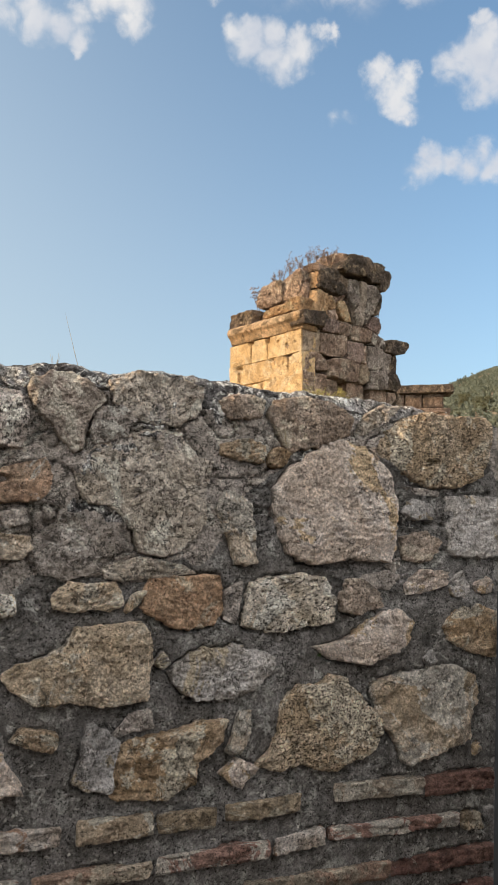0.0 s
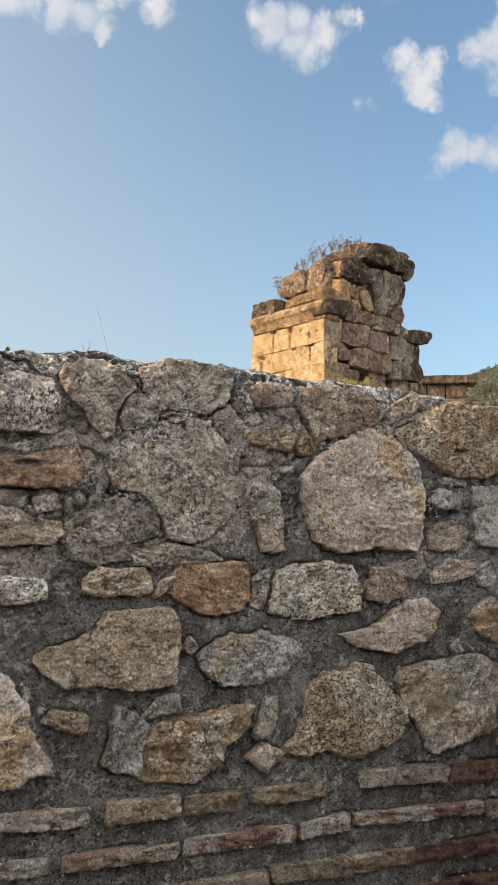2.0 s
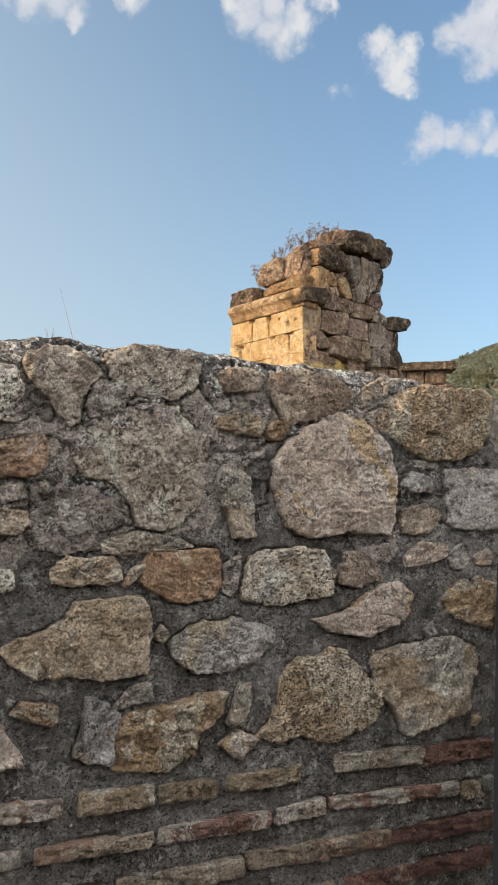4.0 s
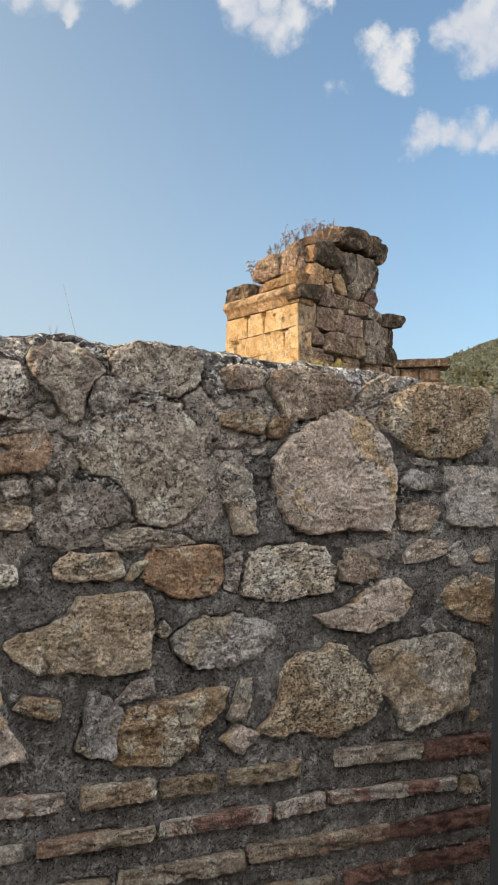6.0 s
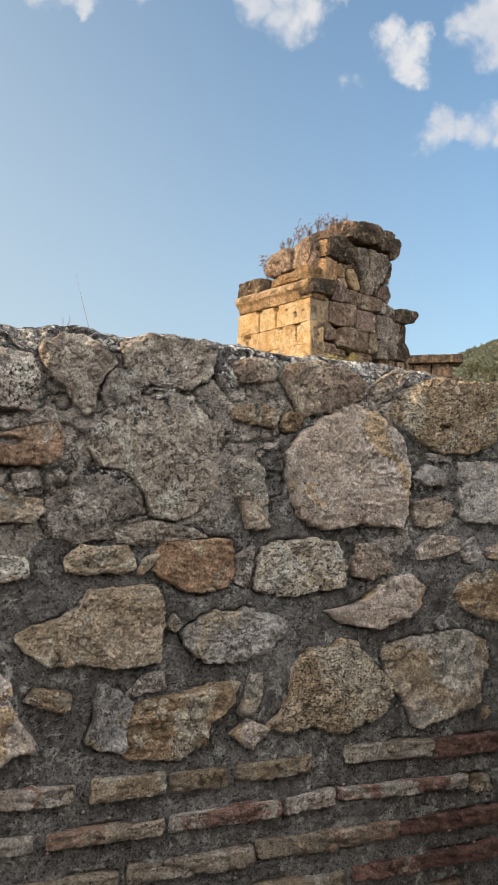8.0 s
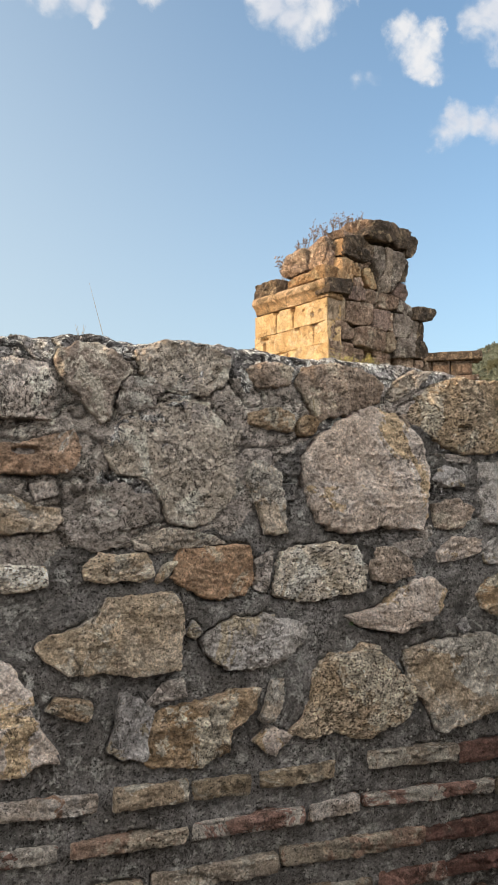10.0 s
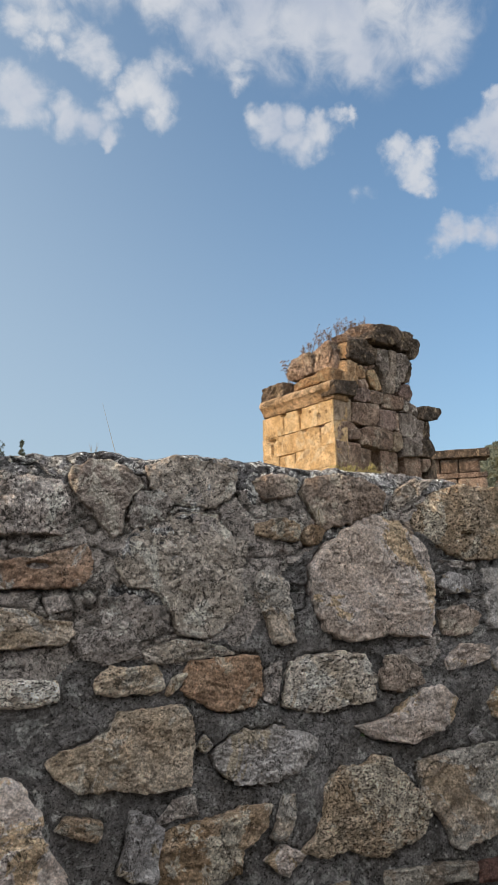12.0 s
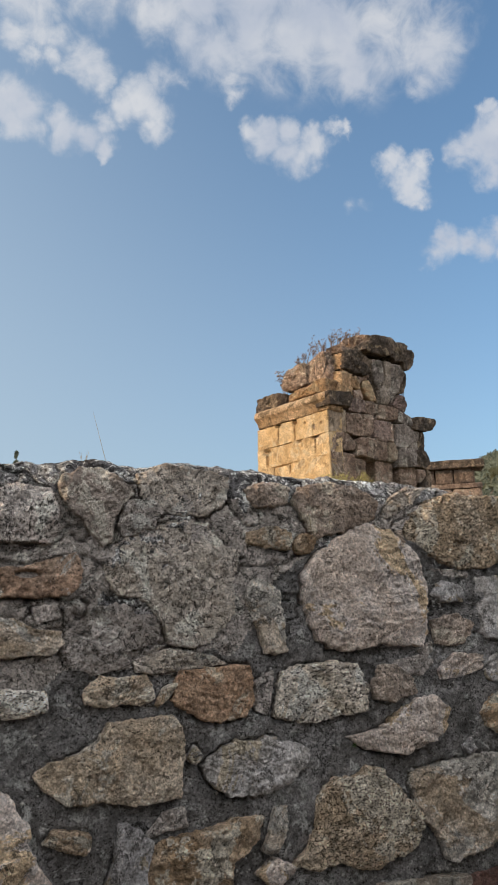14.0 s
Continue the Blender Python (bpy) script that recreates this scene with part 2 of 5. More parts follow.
    flakes = math2("ABSOLUTE", math2("SUBTRACT", noise_tex(60.0, 6, 0.65, distortion=0.7), 0.5), 0.0)
    flaking = ramp(flakes, 0.02, 0.0)
    # recess shade put into the colour of cracks and flake edges
    col = mix(math2("MULTIPLY", cracks, 0.7), col, tuple(v * 0.5 for v in dirt_shade))
    col = mix(math2("MULTIPLY", flaking, 0.3 * crease + 0.08), col, tuple(v * 0.8 for v in dirt_shade))
    d_edge = 0.68 - 0.25 * dirt_amount
    dirty = ramp(math2("ADD", math2("MULTIPLY", noise_tex(18.0, 8, 0.68), 0.6), math2("MULTIPLY", noise_tex(5.0, 4), 0.4)), d_edge - 0.06, d_edge + 0.08)
    col = mix(math2("MULTIPLY", dirty, 0.75), col, dirt_shade)
    def holes(scale, reach):
        t = n.new("ShaderNodeTexVoronoi")
        t.inputs["Scale"].default_value = scale / size
        warp = n.new("ShaderNodeTexNoise")
        warp.inputs["Scale"].default_value = scale * 1.7 / size
        warp.inputs["Detail"].default_value = 2
        l.new(sc.outputs["Vector"], warp.inputs["Vector"])
        v = n.new("ShaderNodeVectorMath")
        v.operation = "MULTIPLY_ADD"
        l.new(warp.outputs["Color"], v.inputs[0])
        v.inputs[1].default_value = (1.1 * size / scale,) * 3
        l.new(sc.outputs["Vector"], v.inputs[2])
        l.new(v.outputs["Vector"], t.inputs["Vector"])
        pick = n.new("ShaderNodeSeparateColor")
        l.new(t.outputs["Color"], pick.inputs["Color"])
        lim = math2("MULTIPLY", ramp(pick.outputs["Red"], 1.0 - reach, 1.0), 0.55)
        return ramp(math2("SUBTRACT", lim, t.outputs["Distance"]), 0.0, 0.12)

    patchy = ramp(noise_tex(9.0, 4, 0.6), 0.36 - 0.25 * max(0.0, pits), 0.62 - 0.15 * max(0.0, pits))
    pit_fac = max(0.0, pits)
    sponge = noise_tex(pit_scale * 1.35, 5, 0.62, sc.outputs["Vector"], 0.3)
    level = 0.345 + 0.085 * pit_fac
    hole = math2("MAXIMUM", holes(pit_scale * 2.4, 0.10 + 0.35 * pit_fac), ramp(sponge, level + 0.035, level - 0.035))
    hole = math2("MULTIPLY", hole, patchy if pits >= 0 else 0.0)
    # pits get dirt and painted shade in one dark colour
    col = mix(math2("MULTIPLY", hole, 0.85), col, tuple(v * 0.5 for v in dirt_shade))
    tint = n.new("ShaderNodeHueSaturation")
    tint.inputs["Hue"].default_value = 0.5
    l.new(math2("MULTIPLY_ADD", info.outputs["Random"], vary), tint.inputs["Value"])
    l.new(col, tint.inputs["Color"])
    value = tint.inputs["Value"].links[0].from_node
    value.inputs[2].default_value = 1 - vary / 2
    l.new(tint.outputs["Color"], bsdf.inputs["Base Color"])
    bsdf.inputs["Roughness"].default_value = rough
    bsdf.inputs["Specular IOR Level"].default_value = 0.25
    # broken ledges, a few millimetres high
    tread = math2("FRACT", flake, 0.0)
    ledge = math2("ADD", math2("FLOOR", flake, 0.0), ramp(tread, 0.0, 0.22))
    height = math2("ADD", math2("MULTIPLY", fine, 0.8), math2("MULTIPLY", speck, 0.26))
    height = math2("ADD", height, math2("MULTIPLY", ledge, 0.075))
    height = math2("SUBTRACT", height, math2("MULTIPLY", hole, 0.9))
    height = math2("SUBTRACT", height, math2("MULTIPLY", math2("MAXIMUM", cracks, math2("MULTIPLY", flaking, 0.4)), 0.8))
    bp = n.new("ShaderNodeBump")
    bp.inputs["Strength"].default_value = bump
    bp.inputs["Distance"].default_value = 0.016 * size
    l.new(height, bp.inputs["Height"])
    l.new(bp.outputs["Normal"], bsdf.inputs["Normal"])
    return mat


def plain(name, colour, rough=0.7, vary=0.3, scale=20.0, metallic=0.0):
    """A simple coloured surface with mottling, for plants, metal and earth."""
    mat, n, l, bsdf = node_mat(name)
    co = n.new("ShaderNodeTexCoord")
    t = n.new("ShaderNodeTexNoise")
    t.inputs["Scale"].default_value = scale
    t.inputs["Detail"].default_value = 5
    l.new(co.outputs["Object"], t.inputs["Vector"])
    geo = n.new("ShaderNodeNewGeometry")
    a = n.new("ShaderNodeMath")
    a.operation = "MULTIPLY_ADD"
    l.new(geo.outputs["Random Per Island"], a.inputs[0])
    a.inputs[1].default_value = 0.5
    l.new(t.outputs["Fac"], a.inputs[2])
    mx = n.new("ShaderNodeMix")
    mx.data_type = "RGBA"
    mx.inputs["A"].default_value = (*[c * (1 - vary) for c in colour], 1)
    mx.inputs["B"].default_value = (*[min(1, c * (1 + vary)) for c in colour], 1)
    l.new(a.outputs[0], mx.inputs["Factor"])
    l.new(mx.outputs["Result"], bsdf.inputs["Base Color"])
    bsdf.inputs["Roughness"].default_value = rough
    bsdf.inputs["Metallic"].default_value = metallic
    bsdf.inputs["Specular IOR Level"].default_value = 0.3
    return mat


STONE = {
    "pale": rock("pale_limestone", (0.385, 0.32, 0.255), (0.47, 0.42, 0.367), (0.43, 0.325, 0.215), 0.34, 7, dirt_amount=0.05, pits=0.2, bump=0.9, grain=0.5, vary=0.1),
    "palegrey": rock("pale_grey_limestone", (0.245, 0.228, 0.20), (0.32, 0.303, 0.277), (0.28, 0.236, 0.178), 0.25, 8, dirt_amount=0.15, pits=0.05, bump=0.8),
    "white": rock("whitish_limestone", (0.27, 0.255, 0.235), (0.38, 0.365, 0.34), (0.27, 0.225, 0.17), 0.3, 14, dirt_amount=0.2, pits=0.1),
    "grey": rock("grey_limestone", (0.31, 0.27, 0.212), (0.38, 0.338, 0.278), (0.44, 0.41, 0.36), 0.25, 12, dirt_amount=0.08, pits=0.3, pit_scale=110, bump=1.0, grain=0.42, lift=1.88, crease=1.2, vary=0.12),
    "mortarstone": rock("dusty_grey_limestone", (0.26, 0.23, 0.195), (0.34, 0.305, 0.265), (0.40, 0.375, 0.34), 0.2, 16, dirt_amount=0.15, pits=0.3, bump=1.0, grain=0.45, lift=1.8, crease=1.2, vary=0.15),
    "brown": rock("brown_grey_limestone", (0.20, 0.155, 0.115), (0.31, 0.255, 0.20), (0.36, 0.31, 0.25), 0.3, 16, dirt_amount=0.5, pits=0.5, bump=0.8),
    "tan": rock("tan_limestone", (0.31, 0.245, 0.165), (0.41, 0.35, 0.27), (0.40, 0.365, 0.325), 0.5, 8, dirt_amount=0.2, pits=0.2),
    "cream": rock("cream_limestone", (0.40, 0.318, 0.215), (0.49, 0.412, 0.305), (0.47, 0.415, 0.345), 0.3, 8, dirt_amount=0.06, pits=0.35, pit_scale=120, stretch=(0.8, 1, 1.1), bands=0.18),
    "ochre": rock("ochre_limestone", (0.29, 0.205, 0.12), (0.39, 0.30, 0.20), (0.42, 0.37, 0.30), 0.42, 9, dirt_amount=0.28, pits=0.25, bands=0.25),
    "orange": rock("orange_sandstone", (0.315, 0.203, 0.122), (0.37, 0.258, 0.165), (0.40, 0.33, 0.25), 0.15, 12, dirt_amount=0.3, pits=0.25, bands=0.3),
    "orange2": rock("pinkish_sandstone", (0.30, 0.20, 0.13), (0.36, 0.265, 0.185), (0.44, 0.40, 0.36), 0.3, 8, dirt_amount=0.15, pits=0.15, bands=0.15),
    "porous": rock("porous_grey_limestone", (0.37, 0.325, 0.275), (0.48, 0.435, 0.38), (0.50, 0.47, 0.42), 0.3, 12, dirt_amount=0.15, pits=0.95, dirt_shade=(0.085, 0.07, 0.06), pit_scale=130, stretch=(1, 1, 0.7), bump=0.9, vary=0.1),
    "pitted": rock("pitted_cream_limestone", (0.42, 0.36, 0.265), (0.52, 0.47, 0.385), (0.53, 0.495, 0.445), 0.4, 10, dirt_amount=0.1, pits=0.8, dirt_shade=(0.085, 0.07, 0.055), pit_scale=110, stretch=(0.7, 1, 1.3), bump=0.9),
    "travertine": rock("porous_travertine", (0.36, 0.275, 0.175), (0.47, 0.385, 0.275), (0.48, 0.42, 0.34), 0.35, 9, dirt_amount=0.12, pits=0.95, dirt_shade=(0.10, 0.072, 0.045), pit_scale=150, stretch=(0.75, 1, 1.25), bump=1.0, bands=0.12, vary=0.1),
    "mottled": rock("mottled_breccia", (0.155, 0.128, 0.103), (0.205, 0.175, 0.142), (0.29, 0.26, 0.22), 0.5, 13, dirt_amount=0.15, pits=0.15, bump=0.6, lift=1.45),
    "brick": rock("red_brick_scrap", (0.25, 0.12, 0.07), (0.34, 0.20, 0.13), (0.4, 0.33, 0.27), 0.3, 18, dirt_amount=0.4, pits=0.3),
    "redbrick": rock("dark_red_brick", (0.13, 0.07, 0.055), (0.19, 0.11, 0.085), (0.27, 0.21, 0.175), 0.1, 14, dirt_amount=0.4, pits=0.2),
    "redwhite": rock("red_brick_with_lime_residue", (0.19, 0.105, 0.08), (0.26, 0.165, 0.13), (0.36, 0.325, 0.29), 0.6, 13, dirt_amount=0.3, pits=0.25),
    "redtan": rock("reddish_tan_brick", (0.24, 0.155, 0.11), (0.31, 0.23, 0.17), (0.34, 0.285, 0.225), 0.5, 9, dirt_amount=0.35, pits=0.25),
    "tanbrick": rock("tan_brick", (0.215, 0.168, 0.11), (0.285, 0.228, 0.155), (0.33, 0.285, 0.225), 0.3, 14, dirt_amount=0.35, pits=0.2),
    "creambrick": rock("cream_brick", (0.245, 0.205, 0.155), (0.31, 0.265, 0.21), (0.36, 0.325, 0.28), 0.4, 13, dirt_amount=0.3, pits=0.25),
    "whitetan": rock("tan_brick_with_lime_residue", (0.26, 0.205, 0.14), (0.33, 0.27, 0.195), (0.36, 0.33, 0.285), 0.5, 13, dirt_amount=0.35, pits=0.3),
    "whitish": rock("lime_coated_brick", (0.32, 0.27, 0.215), (0.40, 0.365, 0.32), (0.25, 0.16, 0.115), 0.35, 15, dirt_amount=0.3, pits=0.4),
}
MORTAR = rock("grey_lime_mortar", (0.20, 0.188, 0.168), (0.29, 0.275, 0.252), (0.40, 0.385, 0.36), 0.25, 26, dirt_shade=(0.075, 0.07, 0.065), dirt_amount=0.4, pits=0.55, pit_scale=105, bump=1.0, grain=0.62, lift=1.08, crease=0.5)
OLDMORTAR = rock("old_dusty_mortar", (0.25, 0.222, 0.188), (0.335, 0.30, 0.26), (0.42, 0.39, 0.35), 0.25, 16, dirt_shade=(0.085, 0.078, 0.07), dirt_amount=0.2, pits=0.4, pit_scale=110, bump=1.0, grain=0.55, lift=1.78, crease=1.2)
CRUST = rock("lichen_crusted_mortar", (0.085, 0.081, 0.077), (0.24, 0.23, 0.215), (0.42, 0.41, 0.39), 0.45, 60, dirt_shade=(0.035, 0.034, 0.033), dirt_amount=0.5, pits=0.6, pit_scale=110, bump=1.0, grain=0.9, lift=1.95, crease=0.7)
PEBBLE = plain("pale_gravel", (0.27, 0.255, 0.23), 0.8, 0.45, 60)
ASHLAR = rock("golden_ashlar", (0.50, 0.345, 0.165), (0.59, 0.44, 0.24), (0.56, 0.44, 0.28), 0.3, 9, dirt_shade=(0.22, 0.13, 0.06), dirt_amount=0.2, pits=0.35, size=5.0, bump=0.6, grain=0.4, lift=1.05)
WEATHERED = rock("weathered_brown_stone", (0.225, 0.16, 0.115), (0.36, 0.27, 0.195), (0.44, 0.36, 0.28), 0.25, 9, dirt_shade=(0.11, 0.085, 0.065), dirt_amount=0.5, pits=0.5, size=4.5, bump=1.0, grain=0.8, lift=1.24, crease=0.3, vary=0.6)
# crust colour; on the capping slabs' fronts it carries shade as well
CRUSTED = rock("dark_crusted_stone", (0.11, 0.085, 0.062), (0.235, 0.18, 0.125), (0.34, 0.26, 0.175), 0.25, 9, dirt_shade=(0.05, 0.042, 0.035), dirt_amount=0.7, pits=0.5, size=4.5, bump=1.0, grain=0.8, lift=1.12)
GOLDROUGH = rock("golden_rough_stone", (0.34, 0.215, 0.11), (0.47, 0.32, 0.175), (0.42, 0.32, 0.2), 0.3, 9, dirt_shade=(0.16, 0.115, 0.075), dirt_amount=0.3, pits=0.4, size=4.5, bump=0.9, grain=0.7, lift=1.1, crease=0.3)
# darker copy of the ashlar tan, shade painted in for the unlit side
QUOIN = rock("shaded_tooled_tan_stone", (0.26, 0.20, 0.135), (0.35, 0.275, 0.19), (0.40, 0.33, 0.245), 0.25, 9, dirt_shade=(0.14, 0.11, 0.08), dirt_amount=0.35, pits=0.3, size=4.5, bump=0.8, grain=0.6, lift=1.1, crease=0.3)
REDDISH = rock("reddish_brown_stone", (0.19, 0.135, 0.108), (0.29, 0.215, 0.172), (0.36, 0.295, 0.24), 0.25, 9, dirt_shade=(0.09, 0.07, 0.06), dirt_amount=0.5, pits=0.5, size=4.5, grain=0.8, lift=1.2, crease=0.3)
GREYSTONE = rock("weathered_grey_stone", (0.19, 0.16, 0.13), (0.31, 0.27, 0.225), (0.42, 0.375, 0.32), 0.3, 9, dirt_shade=(0.085, 0.072, 0.06), dirt_amount=0.5, pits=0.5, size=4.5, grain=0.8, lift=1.2, crease=0.3)
PALESTREAK = rock("pale_streaked_stone", (0.28, 0.235, 0.18), (0.42, 0.36, 0.285), (0.20, 0.165, 0.13), 0.35, 7, dirt_shade=(0.11, 0.09, 0.07), dirt_amount=0.4, pits=0.4, size=4.5, grain=0.7, lift=1.2, crease=0.3)
CORNICE = rock("weathered_golden_cornice", (0.43, 0.295, 0.16), (0.54, 0.395, 0.24), (0.25, 0.18, 0.11), 0.25, 10, dirt_shade=(0.13, 0.09, 0.06), dirt_amount=0.38, pits=0.4, size=4.5, bump=0.9, grain=0.6, lift=1.05, crease=0.3)
EARTH = rock("dry_earth", (0.16, 0.122, 0.08), (0.24, 0.185, 0.125), (0.11, 0.105, 0.055), 0.45, 5, dirt_amount=0.2, pits=-1.0, size=40.0, bump=0.5, lift=1.0)
# unseen near ground, kept dark to lower the bounce onto the wall
SOIL = rock("dark_near_soil", (0.055, 0.045, 0.036), (0.10, 0.083, 0.066), (0.13, 0.11, 0.09), 0.3, 7, dirt_amount=0.2, pits=-1.0, size=8.0, bump=0.6, lift=1.0)
STEEL = plain("dark_painted_steel", (0.055, 0.06, 0.068), 0.5, 0.15, 30, 0.2)
# base colour lightened to carry the far hill's haze
PINE = plain("pine_foliage", (0.125, 0.14, 0.105), 0.85, 0.5, 0.3)
OLIVE = plain("olive_foliage", (0.10, 0.10, 0.058), 0.85, 0.5, 1.0)
BARK = plain("bark", (0.16, 0.12, 0.085), 0.9, 0.35, 12)
STRAW = plain("dry_straw", (0.33, 0.27, 0.17), 0.8, 0.3, 30)
WEED = plain("grey_dry_weed", (0.20, 0.15, 0.12), 0.9, 0.4, 10)
LEAF = plain("small_green_leaf", (0.07, 0.12, 0.035), 0.6, 0.35, 200)
GREENWEED = plain("yellow_green_weed", (0.38, 0.33, 0.13), 0.8, 0.4, 30)

# ---------------------------------------------------------------- ground and hill
def ridge(az):
    """Elevation of the hill's skyline, in degrees, over the azimuth."""
    return np.interp(az, (-180, -90, 0, 30, 36, 38, 40, 43.3, 55, 80, 120, 180), (0.5, 0.5, 4, 9.5, 10.9, 11.3, 12.0, 12.9, 15.5, 14, 5, 0.5))


def ground_z(x, y):
    x, y = np.asarray(x, float), np.asarray(y, float)
    r = np.hypot(x, y + 1.4)
    az = np.degrees(np.arctan2(x, y + 1.4))
    near = 0.23 * np.clip(y, 0, 14) + 0.10 * np.clip(y - 14, 0, 60)
    far = 1.64 + 430 * np.tan(np.radians(ridge(az)))
    k = np.clip((r - 70) / 360.0, 0, 1)
    k = k ** 0.9
    z = near * (1 - k) + far * k
    p = np.stack([x, y, 0 * x], -1).reshape(-1, 3)
    bumps = (fbm(p, 0.02, 3) * 5.0).reshape(r.shape)
    z = z + np.clip((r - 60) / 200, 0, 1) * bumps
    return np.where(r > 430, z - (r - 430) * 0.12, z)


azs = np.radians(np.concatenate([np.arange(-180, 15, 5.0), np.arange(15, 60, 0.75), np.arange(60, 180.1, 5.0)]))
rs = np.concatenate([[0.01, 0.4, 0.8, 1.2, 1.6, 2, 2.5], np.arange(3, 20, 1.0), np.arange(20, 80, 4.0), np.arange(80, 480, 10.0), (520, 700, 1200, 2400)])
ra, aa = np.meshgrid(rs, azs, indexing="ij")
gx, gy = ra * np.sin(aa), ra * np.cos(aa) - 1.4
gz = np.where(ra > 1000, 0.0, ground_z(gx, gy))
g_me = mesh_from("ground", np.stack([gx, gy, gz], -1).reshape(-1, 3), [f[::-1] for f in grid_faces(len(rs), len(azs))], EARTH)
# dark zone added out of view so the wall's foot stays dim
g_me.materials.append(SOIL)
g_me.polygons.foreach_set("material_index", [1 if math.hypot(p.center.x, p.center.y) < 9 and p.center.y < 0.3 else 0 for p in g_me.polygons])
tagged(new("ground", g_me), "dry ochre earth rising to a scrubby hillside", "ground", kind="structure")

# ---------------------------------------------------------------- rubble wall
WALL_END = 1.335


def wall_top(x):
    return np.interp(x, (-4, -0.4, 0.10, 0.22, 0.25, 0.31, 0.345, 0.375, 0.43, 0.48, 0.55, 0.66, 0.74, 0.80, 0.87, 0.95, 1.05, 1.14, 1.25, 1.30, 1.34),
                     (2.0, 1.985, 1.981, 1.981, 1.993, 1.996, 1.984, 1.980, 1.998, 1.999, 1.996, 1.987, 1.983, 1.985, 1.985, 1.982, 1.976, 1.966, 1.964, 1.956, 1.938))


def mortar_face(x, z):
    """How far the mortar lies behind the wall's plane."""
    p = np.stack([x, 0 * x, z], -1)
    y = 0.003 + 0.008 * fbm(p, 7, 3) + 0.007 * fbm(p + 5, 26, 4, 0.6) + 0.0032 * fbm(p + 9, 100, 3, 0.65)
    crack = np.abs(fbm(p * (1, 1, 1.4) + 31, 9.5, 3))
    hi = np.clip((z - 1.5) / 0.2, 0, 1)
    y += np.where(crack < 0.045, 0.016 * (1 - crack / 0.045), 0.0) * hi
    clump = fbm(p + 77, 14, 3)
    return y - 0.006 * np.clip(clump, 0, 1) * (0.4 + hi)


wall = new("wall_1", bpy.data.meshes.new("wall_1"))
tagged(wall, "old rubble stone wall with grey mortar and brick courses", "wall", kind="structure")
outlines = []


def catmull(points, samples):
    pts = np.array(points, float)
    n = len(pts)
    dense = []
    for i in range(n):
        p0, p1, p2, p3 = pts[i - 1], pts[i], pts[(i + 1) % n], pts[(i + 2) % n]
        for t in np.linspace(0, 1, 16, endpoint=False):
            smooth = 0.5 * ((2 * p1) + (-p0 + p2) * t + (2 * p0 - 5 * p1 + 4 * p2 - p3) * t * t + (-p0 + 3 * p1 - 3 * p2 + p3) * t ** 3)
            dense.append(0.2 * smooth + 0.8 * (p1 + (p2 - p1) * t))
    dense = np.array(dense)
    seg = np.linalg.norm(np.roll(dense, -1, 0) - dense, axis=1)
    at = np.concatenate([[0], np.cumsum(seg)])
    want = np.linspace(0, at[-1], samples, endpoint=False)
    loop = np.vstack([dense, dense[:1]])
    return np.stack([np.interp(want, at, loop[:, 0]), np.interp(want, at, loop[:, 1])], -1)


stone_count = 0


